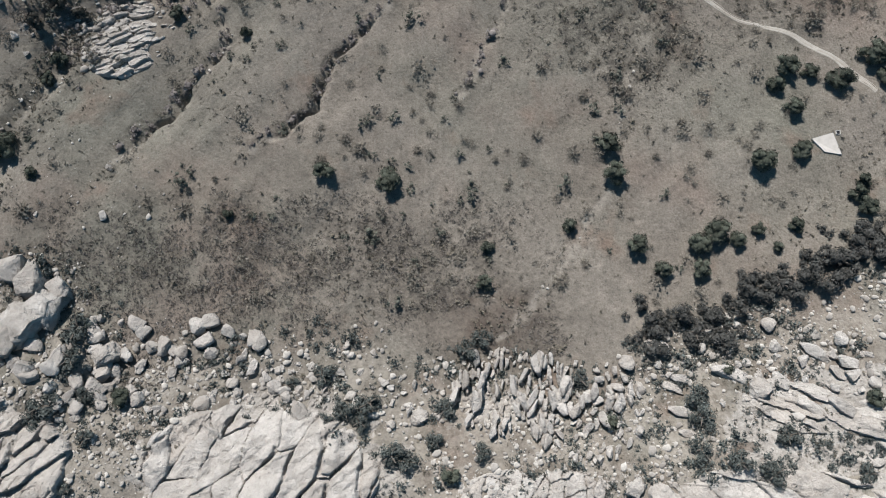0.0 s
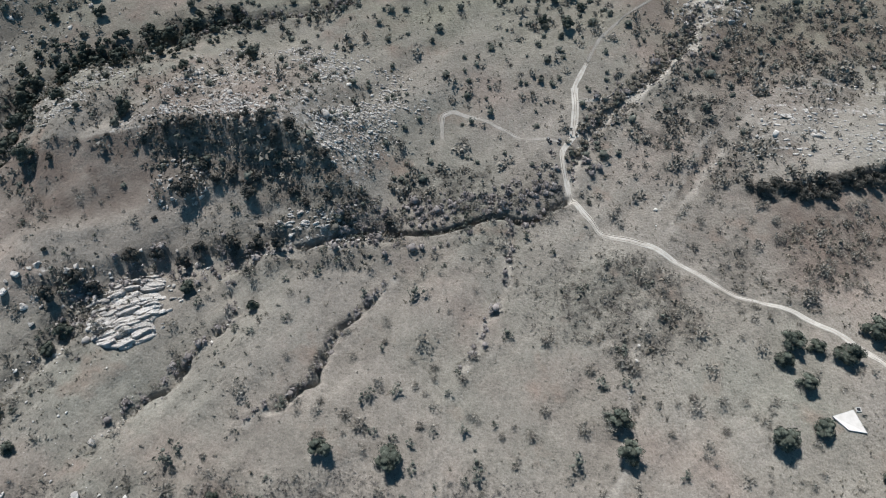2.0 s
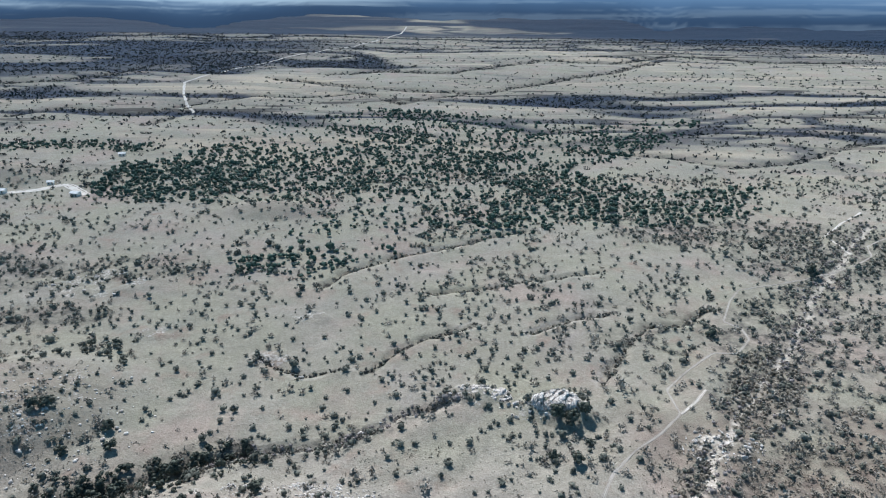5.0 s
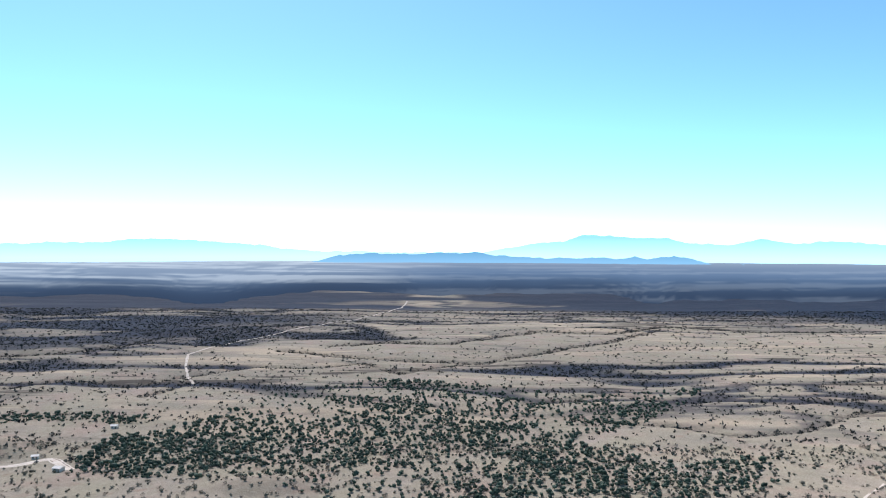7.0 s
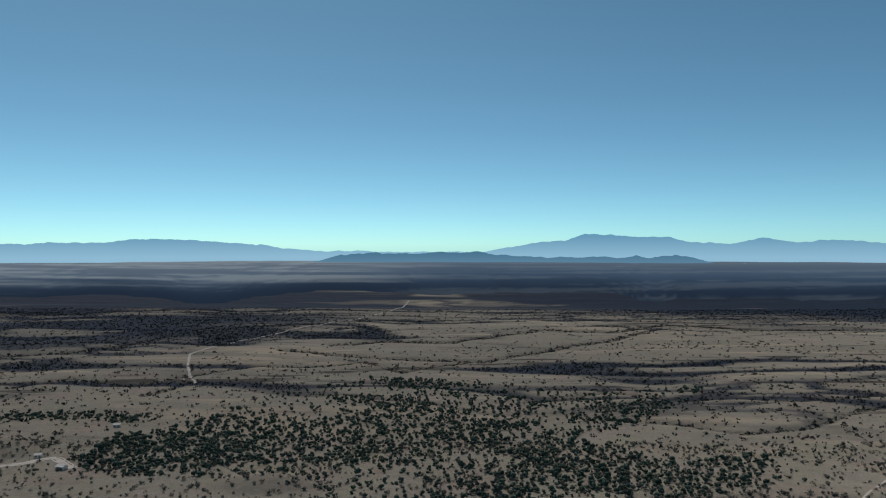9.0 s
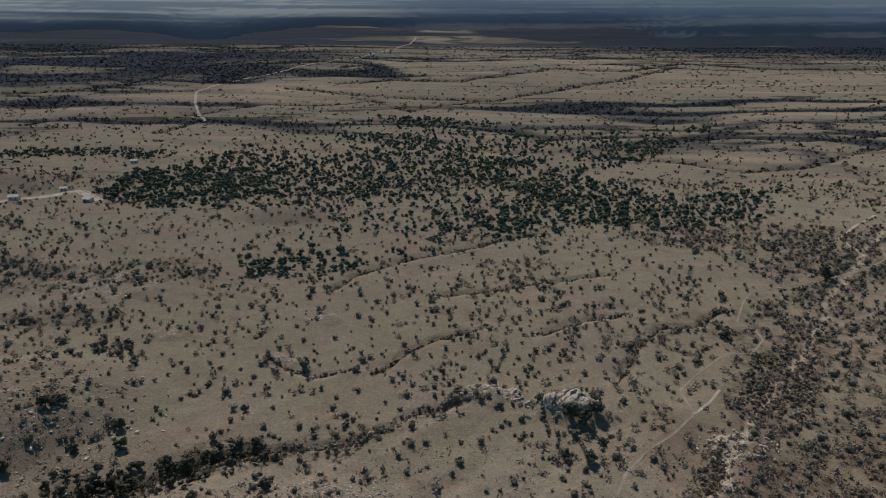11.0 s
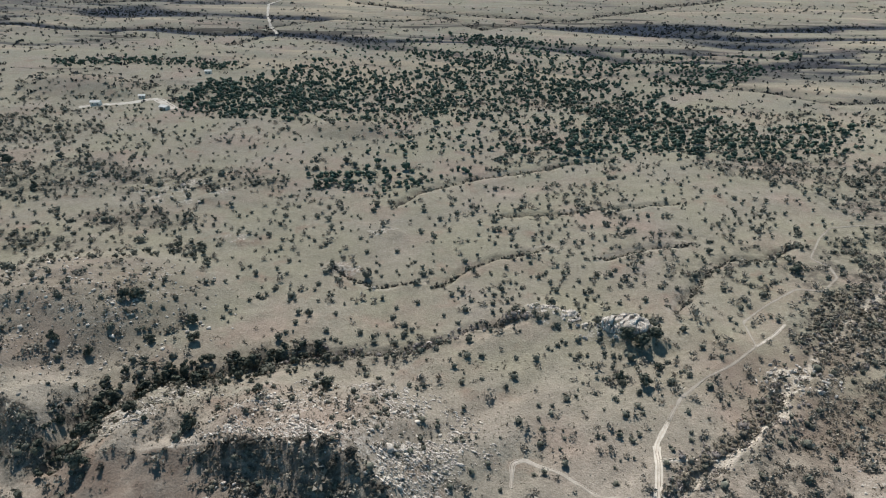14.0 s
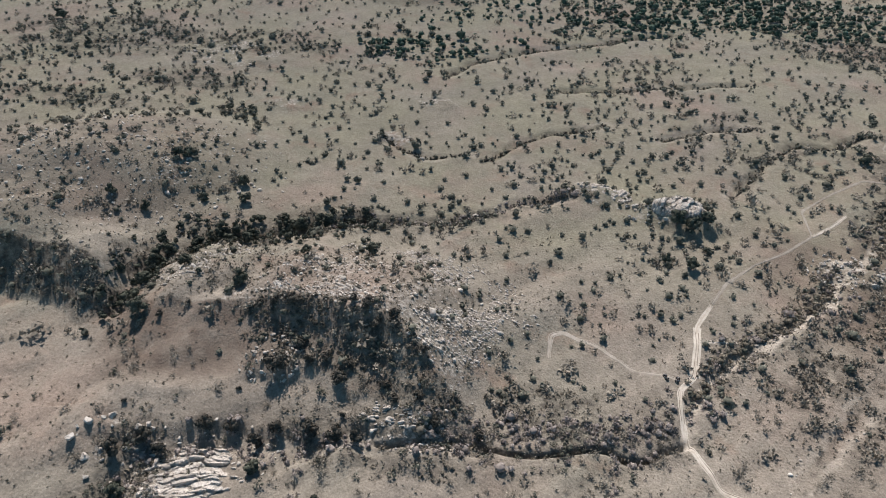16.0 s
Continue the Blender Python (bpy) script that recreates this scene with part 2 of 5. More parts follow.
GULLY_B = [(-60, 104), (-58, 94), (-63, 85), (-70, 77), (-79, 68), (-88, 57)]
GULLY_C = [(26, 124), (25, 114), (22, 100), (17, 88), (10, 75)]
GULLY_D = [(60, 82), (55, 71), (54, 63), (49, 45), (44, 37), (37, 26), (26, 12), (18, 6)]
GULLY_E = [(-90, 297), (-80, 290), (-63, 279), (-45, 285)]
GULLY_K = [(-36, 280), (-22, 300), (-9, 311), (20, 328)]
GULLY_F = [(-10, 366), (20, 372), (54, 386), (105, 400)]
GULLY_G = [(45, 319), (65, 332), (98, 346)]
GULLY_H = [(74, 272), (94, 308), (110, 329), (132, 334), (152, 354)]
GULLY_I = [(-73, 371), (-56, 400), (-22, 429), (8, 444), (49, 467), (70, 474)]
GULLY_J = [(124, 194), (109, 173), (97, 155), (82, 138), (74, 124)]
LEDGE = [(105, 140), (117, 137), (128, 141), (141, 143), (157, 145), (177, 147)]
TREELINE = [(56, 14), (59, 7), (67, 10), (77, 5), (86, 19), (99, 20), (107, 25), (115, 29), (126, 32), (140, 37)]
ROCKEDGE = [(-132, 31), (-116, 29), (-107, 28), (-96, 26), (-91, 14), (-80, 7), (-65, 9), (-51, 1), (-36, 4), (-24, 6), (-12, 3), (-5, -6), (10, -3), (18, -2), (30, -6), (43, -9), (56, -1), (66, 4), (82, 11), (98, 12), (114, 17), (125, 20), (146, 24)]
CREST = [(-129, 154), (-122, 157), (-100, 160), (-81, 159), (-64, 158), (-45, 154), (-35, 147), (-27, 138), (-21, 128), (-14, 117)]
RIDGE2 = [(-125, 110), (-114, 115), (-96, 119), (-87, 126), (-80, 132), (-68, 132), (-55, 128), (-46, 126), (-39, 122)]
FOREST = [(-291, 539), (-307, 640), (-253, 685), (-202, 802), (-102, 906), (49, 896), (145, 820), (325, 861), (199, 694), (115, 629), (190, 564), (249, 582), (287, 592), (244, 510), (163, 471), (91, 480), (69, 468), (8, 444), (-22, 429), (-60, 404), (-89, 386), (-123, 386), (-137, 411), (-98, 431), (-119, 498), (-157, 530), (-212, 521)]
DRAW_A = [(-539, 861), (-498, 917), (-385, 873), (-335, 952), (-268, 1018), (-201, 1006), (-117, 1039), (-62, 956), (40, 1052)]
DRAW_B = [(101, 782), (200, 830), (269, 791), (338, 805), (397, 789), (528, 829)]
DRAW_C = [(164, 715), (227, 691), (282, 656), (356, 675), (420, 733), (494, 770)]
DRAW_D = [(-345, 806), (-329, 853), (-332, 920)]
DRAW_E = [(-271, 1151), (-151, 1099), (-60, 1066), (62, 1051), (209, 1207), (303, 1274), (435, 1442)]
DRAW_F = [(-711, 1099), (-613, 1120), (-557, 1201), (-526, 1414), (-458, 1534)]
DRAW_G = [(-186, 1212), (-100, 1255), (12, 1243), (200, 1434), (332, 1401), (485, 1528), (638, 1451), (838, 1452)]
WESTWOOD = [(-478, 696), (-422, 717), (-369, 716), (-312, 706)]
SHOULDER = [(-260, 160), (-215, 164), (-189, 167), (-174, 168), (-162, 165), (-146, 155), (-130, 145)]

# ---- where trees and bushes stand: metres east, metres north, width ----
OAKS = [(-53, 96, 5.4), (-109, 53, 5.1), (-118, 61, 11.4), (-29, 52, 7.7), (-11, 50, 9.5), (-55, 41, 3.9), (51, 60, 8.3), (52, 51, 8.3), (39, 37, 5.4), (16, 31, 5.3), (15, 21, 6.2), (57, 31, 7.1), (64, 24, 6.5), (74, 31, 8.3), (79, 34, 9.2), (85, 32, 6.8), (74, 24, 7.4), (93, 54, 9.1), (105, 57, 7.6), (104, 70, 7.7), (100, 77, 7.4), (103, 82, 8.6), (110, 81, 6.8), (118, 78, 10.0), (129, 86, 10.9), (132, 79, 7.9)]
OAKS_B = [(123, 49, 6.3), (122, 41, 7.4), (91, 35, 4.5), (102, 36, 6.0), (96, 30, 4.5), (-80, -8, 7.3), (5, -28, 6.0), (47, -16, 5.3), (78, -3, 4.9), (114, -11, 6.2), (-106, 88, 7.0), (-109, 82, 5.8), (121, 45, 7.4)]
SHRUBS = [(-70, 73, 3.2), (-110, 42, 7.2), (114, 98, 7.9), (33, 83, 5.1), (45, 75, 4.7), (41, 58, 6.2), (12, 79, 5.1), (9, 72, 4.0), (-3, 59, 4.2), (-19, 59, 6.5), (-23, 62, 4.9), (-30, 56, 4.9), (-30, 66, 3.6), (31, 63, 4.3), (27, 56, 4.2), (19, 56, 3.5), (64, 56, 3.7), (72, 66, 3.8), (79, 57, 4.1), (22, 48, 3.2), (54, 77, 7.7), (57, 75, 6.9), (64, 82, 4.2), (1, 76, 3.7), (-13, 84, 3.0), (-67, 42, 6.7)]
SHRUBS_B = [(-59, 51, 3.0), (-32, 29, 3.8), (36, 21, 5.7), (43, 26, 4.1)]
SLOPE_BUSHES = [(-93, 2, 8.5), (-89, -7, 6.7), (-98, -10, 8.5), (-103, 26, 7.0), (-93, 10, 10.2), (-101, -13, 6.8), (-36, -5, 4.7), (-28, -3, 6.9), (-22, -12, 6.8), (-16, -10, 7.6), (-18, -15, 6.0), (-10, -23, 7.5), (-6, -25, 6.8), (1, -20, 6.0), (4, -12, 6.8), (13, -23, 6.0), (70, -15, 8.8), (69, -10, 8.0), (68, -23, 6.3), (77, -26, 7.2), (85, -29, 8.1), (90, -20, 7.4), (109, -29, 6.9), (-48, -14, 3.7), (-26, -14, 4.5), (-87, -18, 5.6)]
SLOPE_BUSHES_B = [(-90, -30, 4.0), (10, 3, 7.6), (14, 6, 6.1), (40, -5, 6.2)]
STREAM_TREES = [(57, 15, 6.4), (60, 9, 8.8), (60, 3, 8.0), (68, 11, 8.1), (71, 7, 8.1), (78, 5, 9.1), (77, 11, 6.6), (86, 19, 7.6), (90, 16, 6.8), (95, 20, 7.7), (99, 17, 7.7), (103, 22, 8.7), (108, 20, 8.8), (112, 26, 9.8), (117, 29, 9.0), (114, 23, 7.1), (121, 31, 9.1), (124, 27, 9.1), (131, 34, 11.2)]
HILL_TREES = [(-92, 149, 7.4), (-84, 151, 5.0), (-77, 151, 5.7), (-72, 140, 4.9), (-63, 138, 4.9), (-57, 132, 6.6), (-55, 136, 4.8), (-49, 146, 4.7), (-32, 129, 3.8), (-43, 132, 4.3), (-26, 124, 4.5), (-77, 132, 8.3), (-86, 124, 4.1), (-53, 122, 2.5), (-122, 144, 7.0), (-115, 111, 4.2), (-39, 128, 3.5), (-68, 136, 4.2), (-53, 150, 5.5), (-44, 149, 4.7), (-58, 152, 4.5), (-33, 142, 3.9), (-114, 150, 4.9), (-104, 151, 4.4), (-13, 125, 4.7), (-21, 121, 5.2)]
CANYON_TREES = [(-76, 111, 4.8), (-100, 101, 4.5), (-91, 111, 5.7), (-84, 113, 4.9), (-61, 116, 5.5), (-54, 116, 5.4), (-47, 116, 4.7), (-71, 115, 4.8), (-105, 103, 5.7), (-111, 97, 4.9)]
BACK_TREES = [(-65, 196, 6.1), (-162, 234, 6.5), (-159, 237, 6.5), (-140, 164, 6.8), (-144, 177, 7.1), (-141, 184, 7.1), (-128, 172, 6.2), (-135, 193, 6.8), (-132, 198, 5.8), (-124, 199, 6.3), (-119, 203, 6.3), (-106, 212, 6.3), (-101, 215, 6.8), (-95, 218, 6.3), (-91, 220, 6.3), (-82, 222, 4.9), (-76, 226, 4.4), (-130, 145, 7.6), (-141, 156, 9.0), (-134, 234, 6.8), (-86, 184, 5.1), (49, 243, 8.9), (55, 241, 8.9), (61, 247, 7.5), (53, 217, 7.0), (44, 221, 6.1)]
BACK_TREES_B = [(-177, 205, 6.5), (-162, 204, 6.0), (-145, 199, 4.5), (-128, 222, 6.5), (-144, 218, 5.0), (-173, 303, 5.5), (-162, 306, 5.0), (-342, 407, 11.0), (-311, 418, 6.5), (-298, 369, 7.0), (-124, 396, 7.0), (-101, 162, 7.5), (-73, 102, 6.0), (54, 243, 4.5), (60, 230, 3.9), (141, 320, 7.0), (230, 394, 11.9)]
BIG_BOULDERS = [(-107, 11, 14.0), (-102, 15, 13.0), (-110, 7, 10.5), (-86, 3, 9.2), (-96, 3, 6.8), (-77, 0, 5.0), (-81, 3, 4.7), (-3, -14, 5.2), (42, -32, 5.2), (51, -32, 5.6), (85, -8, 6.9), (86, -5, 3.0), (-22, 5, 3.1), (-38, -7, 3.7), (-84, -5, 4.0), (-89, 41, 3.5), (-89, 55, 2.8), (-34, -12, 6.7), (44, -11, 3.7), (92, 3, 4.1), (-106, 23, 12.4), (-111, 26, 10.7), (-99, 21, 8.7), (-56, -17, 6.9)]

CATCHMENT = [(108.6, 60.8), (114.9, 62.6), (117.2, 56.4), (111.9, 57.0)]
TROUGH = (116.5, 62.7)
QUADS = [(41.4, 159.1), (43.0, 158.8)]
HOUSES = [("ranch_house", -364, 551, 8, 5, 2.8, 8, "low pale ranch house beside the bare yard", "house"),
          ("farm_shed", -298, 543, 7, 5, 2.6, -12, "small pale shed at the wood's edge", "shed"),
          ("farm_shed", -316, 674, 6, 4, 2.6, 6, "pale metal-roofed shed among oaks", "shed"),
          ("farm_shed", -336, 577, 5, 4, 2.4, 15, "small pale shed beside the bare yard", "shed")]


def lattice(i, j, seed):
    h = (i * 374761393 + j * 668265263 + seed * 362437) & 0x7FFFFFFF
    h = ((h ^ (h >> 13)) * 1274126177) & 0x7FFFFFFF
    return ((h ^ (h >> 16)) & 0xFFFF) / 65535.0


def soft_noise(x, y, seed):
    i, j = np.floor(x).astype(np.int64), np.floor(y).astype(np.int64)
    u, v = x - i, y - j
    u, v = u * u * (3 - 2 * u), v * v * (3 - 2 * v)
    a = lattice(i, j, seed) * (1 - u) + lattice(i + 1, j, seed) * u
    b = lattice(i, j + 1, seed) * (1 - u) + lattice(i + 1, j + 1, seed) * u
    return a * (1 - v) + b * v


def fbm(x, y, size, octaves=4, seed=0, stretch=1.0):
    """Fractal noise from -1 to 1; stretch lengthens it along x."""
    total, amount, top = 0.0, 1.0, 0.0
    for k in range(octaves):
        f = 2 ** k / size
        total = total + amount * (soft_noise(x * f / stretch + 17.3 * k, y * f - 9.1 * k, seed + k) * 2 - 1)
        top, amount = top + amount, amount * 0.5
    return total / top * 1.6


def ease(v, low, high):
    t = np.clip((v - low) / (high - low), 0, 1)
    return t * t * (3 - 2 * t)


def off_line(x, y, line, reach):
    """Distance from a line of points, no more than reach."""
    out = np.full(x.shape, float(reach))
    p = np.array(line, float)
    box = (x > p[:, 0].min() - reach) & (x < p[:, 0].max() + reach) & (y > p[:, 1].min() - reach) & (y < p[:, 1].max() + reach)
    if not box.any():
        return out
    bx, by, best = x[box], y[box], out[box]
    for (ax, ay), (cx, cy) in zip(p[:-1], p[1:]):
        dx, dy = cx - ax, cy - ay
        t = np.clip(((bx - ax) * dx + (by - ay) * dy) / (dx * dx + dy * dy + 1e-9), 0, 1)
        best = np.minimum(best, np.hypot(bx - ax - t * dx, by - ay - t * dy))
    out[box] = best
    return out


def beyond(x, y, line):
    """How far north of a line that runs from west to east."""
    p = np.array(sorted(line), float)
    return y - np.interp(x, p[:, 0], p[:, 1])


def inside(x, y, line):
    hit = np.zeros(x.shape, bool)
    p = line + line[:1]
    for (ax, ay), (cx, cy) in zip(p[:-1], p[1:]):
        if ay != cy:
            hit ^= ((ay > y) != (cy > y)) & (x < (cx - ax) * (y - ay) / (cy - ay) + ax)
    return hit


def slabs(x, y, long, wide, turn, seed):
    """Jointed bedrock: distance from the nearest joint, a random height for each slab, and the place within it across its length."""
    c, s = math.cos(radians(turn)), math.sin(radians(turn))
    u, v = (x * c + y * s) / long, (-x * s + y * c) / wide
    i, j = np.floor(u).astype(np.int64), np.floor(v).astype(np.int64)
    best, second, tone = np.full(x.shape, 9.0), np.full(x.shape, 9.0), np.zeros(x.shape)
    du, dv, cell = np.zeros(x.shape), np.zeros(x.shape), np.zeros(x.shape, np.int64)
    for a in (-1, 0, 1):
        for b in (-1, 0, 1):
            px, py = i + a + lattice(i + a, j + b, seed), j + b + lattice(i + a, j + b, seed + 1)
            d = np.hypot(u - px, v - py)
            second = np.where(d < best, best, np.minimum(second, d))
            tone = np.where(d < best, lattice(i + a, j + b, seed + 2), tone)
            du, dv = np.where(d < best, (u - px) * long, du), np.where(d < best, (v - py) * wide, dv)
            cell = np.where(d < best, (i + a) * 100003 + j + b, cell)
            best = np.minimum(best, d)
    return second - best, tone, du, dv, cell


def mound(x, y, cx, cy, rx, ry, high, turn=0.0):
    c, s = math.cos(radians(turn)), math.sin(radians(turn))
    u, v = ((x - cx) * c + (y - cy) * s) / rx, (-(x - cx) * s + (y - cy) * c) / ry
    return high * np.clip(1 - u * u - v * v, 0, None) ** 1.5


GULLY_DEPTH = (3.2, 2.8, 0.9, 0.2, 1.4, 2.2, 2.2, 2.2, 2.3, 2.3, 0.5)
SMALL_GULLIES = [GULLY_A, GULLY_B, GULLY_C, GULLY_D, GULLY_E, GULLY_K, GULLY_F, GULLY_G, GULLY_H, GULLY_I, GULLY_J]
HILL = [(x * 0.965, y * 0.965) for x, y in CREST[:8]] + [(-18, 133), (-8, 131)]


def land(x, y):
    """Height of the ground, and how much rock, brush, red soil and sand lies on it."""
    x, y = np.asarray(x, float), np.asarray(y, float)
    far = ease(y, 420, 900)
    reach = np.hypot(x, y)
    wob_x, wob_y = x + 3 * fbm(x, y, 22, 3, 91), y + 3 * fbm(x, y, 22, 3, 92)
    z = 1.6 * fbm(x, y, 70, 3, 1) * (1 - far) + 0.35 * fbm(x, y, 11, 3, 5) * (1 - far)
    # long low ridges of the plain, lying across the view
    rolls = fbm(x + 0.25 * y, y, 120, 4, 11, 4.5)
    z = z + far * (2.6 * rolls + 3.0 * fbm(x, y, 420, 2, 15, 3.0))
    # low ribs and swales running down the open slope
    ribs = fbm(x * 0.66 + y * 0.75, x * 0.75 - y * 0.66, 15, 3, 7, 4.0)
    z = z + 1.8 * ribs * ease(y, 18, 40) * (1 - ease(y, 190, 300))
    rock, red, wash = np.zeros(x.shape), np.zeros(x.shape), np.zeros(x.shape)
    # branching washes of the plain, dark with mesquite
    bent_x, bent_y = x + 70 * fbm(x, y, 420, 3, 21), y + 45 * fbm(x, y, 300, 3, 22)
    trunks = 1 - ease(np.abs(fbm(bent_x + 0.45 * bent_y, bent_y, 330, 4, 23, 3.2)), 0.035, 0.12)
    twigs = 1 - ease(np.abs(fbm(bent_x + 0.30 * bent_y, bent_y, 105, 4, 25, 3.6)), 0.05, 0.15)
    washes = far * np.maximum(trunks, 0.85 * twigs * ease(fbm(x, y, 260, 3, 27, 2.0), -0.6, 0.1))
    z = z - 1.5 * washes
    brush = far * np.maximum(0.30 * ease(-rolls, 0.20, 0.55), washes)
    hazy_bosque = fbm(x + 0.2 * y, y, 900, 4, 31, 3.0)
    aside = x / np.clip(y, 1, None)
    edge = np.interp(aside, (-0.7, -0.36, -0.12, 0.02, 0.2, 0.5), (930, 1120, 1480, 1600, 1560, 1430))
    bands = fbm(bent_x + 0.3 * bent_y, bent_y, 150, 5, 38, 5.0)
    woods = ease(y + 260 * hazy_bosque + 160 * bands - edge, -140, 330) * (y > 700)
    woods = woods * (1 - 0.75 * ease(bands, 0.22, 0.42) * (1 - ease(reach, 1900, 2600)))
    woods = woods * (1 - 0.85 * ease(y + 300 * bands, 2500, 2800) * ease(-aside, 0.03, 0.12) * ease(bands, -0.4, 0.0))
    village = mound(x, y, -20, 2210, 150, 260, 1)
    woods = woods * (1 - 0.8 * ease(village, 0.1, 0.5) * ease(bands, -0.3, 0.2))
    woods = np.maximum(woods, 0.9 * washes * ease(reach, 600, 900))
    # the hill above the creek: steep and shaded to the south, gentle to the north
    d = off_line(wob_x, wob_y, HILL, 70)
    front = beyond(wob_x, wob_y, HILL) < 0
    size = 20.5 * (1 - 0.35 * ease(-x, 82, 100)) * ease(x, -165, -115) * ease(-x, 6, 50) * (1 + 0.08 * fbm(x, y, 16, 3, 41))
    steep = 25 + 14 * ease(-x, 80, 105)
    south = np.clip(1.0 - d / steep, 0, 1) ** 1.15 * (1 - ease(-(wob_y), -118, -100))
    north = (1 - ease(d, 0, 62))
    hill = size * np.where(front, south, north)
    hill = hill * (1 + 0.10 * fbm(x, y * 0.3, 8, 3, 42) * ease(-x, 84, 96))
    z = z + hill
    slope_rock = np.where(front, 0.2 * ease(x, -90, -70), 0.45) * ease(hill, 2, 6)
    z = z + slope_rock * 0.55 * np.abs(fbm(x + y, y - x, 9, 3, 44))
    rock = np.maximum(rock, slope_rock * ease(fbm(x, y, 14, 4, 45), -0.25, 0.35))
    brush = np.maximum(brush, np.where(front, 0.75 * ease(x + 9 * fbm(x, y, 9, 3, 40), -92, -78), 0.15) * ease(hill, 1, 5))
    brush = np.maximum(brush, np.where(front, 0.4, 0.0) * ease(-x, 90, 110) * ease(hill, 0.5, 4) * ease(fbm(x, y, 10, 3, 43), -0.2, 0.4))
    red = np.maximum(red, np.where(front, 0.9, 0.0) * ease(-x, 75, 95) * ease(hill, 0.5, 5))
    # the grassy rib between hill and creek
    d = off_line(wob_x, wob_y, RIDGE2, 32)
    z = z + 5.0 * (1 - ease(d, 0, np.where(beyond(wob_x, wob_y, RIDGE2) < 0, 25.0, 13.0))) * ease(-x, 38, 52)
    # a second hill to the west
    z = z + mound(x, y, -215, 222, 105, 66, 19, 30) * (1 + 0.1 * fbm(x, y, 14, 3, 47))
    west = mound(x, y, -215, 222, 105, 66, 1, 30)
    # light brush all over; the dense southwest foot stands in for shade
    brush = np.maximum(brush, 0.8 * ease(west, 0.1, 0.4) * (0.20 + 0.75 * ease(-(y - 178) + 4 * fbm(x, y, 15, 3, 46), -2, 6) * ease(-x, 162, 180)))
    rock = np.maximum(rock, 0.4 * ease(west, 0.1, 0.4) * ease(fbm(x, y, 10, 4, 48), 0.0, 0.5))
    red = np.maximum(red, 0.35 * ease(west, 0.08, 0.35))
    d = off_line(wob_x, wob_y, SHOULDER, 40)
    face = beyond(wob_x, wob_y, SHOULDER) < 0
    bluff = 15.0 * ease(-x, 142, 162) * np.where(face, np.clip(1 - d / 15, 0, 1), 1 - ease(d, 0, 38))
    z = z + bluff
    # brush colour darkens the steep face, adding to its shade
    brush = np.maximum(brush, np.where(face, 1.2, 0.0) * ease(bluff, 0.3, 3))
    # ledge in the east
    step = beyond(wob_x, wob_y, LEDGE)
    lift = ease(x, 96, 122) * 5.0 * np.where(step < 0, 0.5 * (1 - ease(-step, 0, 3.0)) + 0.5 * (1 - ease(-step, 0, 22)), 1 - ease(step, 4, 75)) * (1 - ease(x, 200, 300))
    z = z + lift
    rock = np.maximum(rock, 0.5 * ease(lift, 1.2, 2.6) * ease(fbm(x * 0.35 + y, y * 4, 12, 4, 49), 0.25, 0.55))
    wash = np.maximum(wash, 0.28 * ease(lift, 0.8, 2.2) * ease(step, 1, 5))
    # dark brush colour along the ledge face imitates its shadow band
    brush = np.maximum(brush, 1.3 * ease(x, 98, 112) * ease(step, -5, -3) * (1 - ease(step, -0.5, 1.0)))
    red = np.maximum(red, 0.9 * ease(x, 98, 120) * ease(-step, 0, 6) * (1 - ease(-step, 26, 40)))
    # knolls and outcrops
    z = z + mound(x, y, -131, 512, 46, 28, 5) + mound(x, y, -415, 605, 80, 40, 9, -10) + mound(x, y, 50, 252, 20, 12, 6.5, -15) + mound(x, y, 16, 263, 15, 8, 2.5)
    red = np.maximum(red, 0.6 * mound(x, y, -131, 512, 50, 30, 1) + 0.5 * mound(x, y, -415, 605, 90, 45, 1, -10))
    for cx, cy, r in ((50, 252, 22), (18, 263, 18), (-90, 94, 14), (-205, 376, 40), (-70, 335, 14), (-146, 319, 12), (-82, 296, 12), (114, 228, 16), (-112, 100, 16), (-28, 121, 15), (-123, 192, 12), (-50, 118, 10)):
        spot = mound(x, y, cx, cy, r, r * 0.7, 1)
        rock = np.maximum(rock, 0.5 * ease(spot, 0.05, 0.4) * ease(fbm(x, y, 5, 3, 51), -0.35, 0.2))
        z = z + ease(spot, 0.05, 0.5) * 1.4 * np.abs(fbm(x, y, 6, 3, 52))
    # creeks and gullies cut into all of it
    for line, wide, deep, sand, bush in ((CREEK[:8], 4.0, 1.5, 1.3, 0.7), (CREEK[7:13], 2.0, 0.8, 0.2, 0.6), (CREEK[12:], 5.5, 2.2, 0.4, 0.65), (CREEK_UP, 5.0, 0.8, 0.9, 0.7), (CREEK_BACK[:8], 6.0, 3.0, 0.35, 1.0), (CREEK_BACK[7:], 3.0, 1.7, 0.35, 0.8)):
        d = off_line(wob_x, wob_y, line, 34)
        z = z - deep * (1 - ease(d, 0.8, wide))
        wash = np.maximum(wash, sand * (1 - ease(d, 0.9, 2.6)))
        brush = np.maximum(brush, bush * (1 - ease(d, wide * 0.8, wide * 2.6)) * ease(fbm(x, y, 9, 3, 53), -0.5, 0.15))
    d = off_line(wob_x, wob_y, CREEK[7:15], 12)
    z = z - 3.2 * (1 - ease(d, 0.35, 1.0))
    # brush colour fills the trench to imitate the shade between its banks
    brush = np.maximum(brush, 1.2 * (1 - ease(d, 1.2, 2.0)))
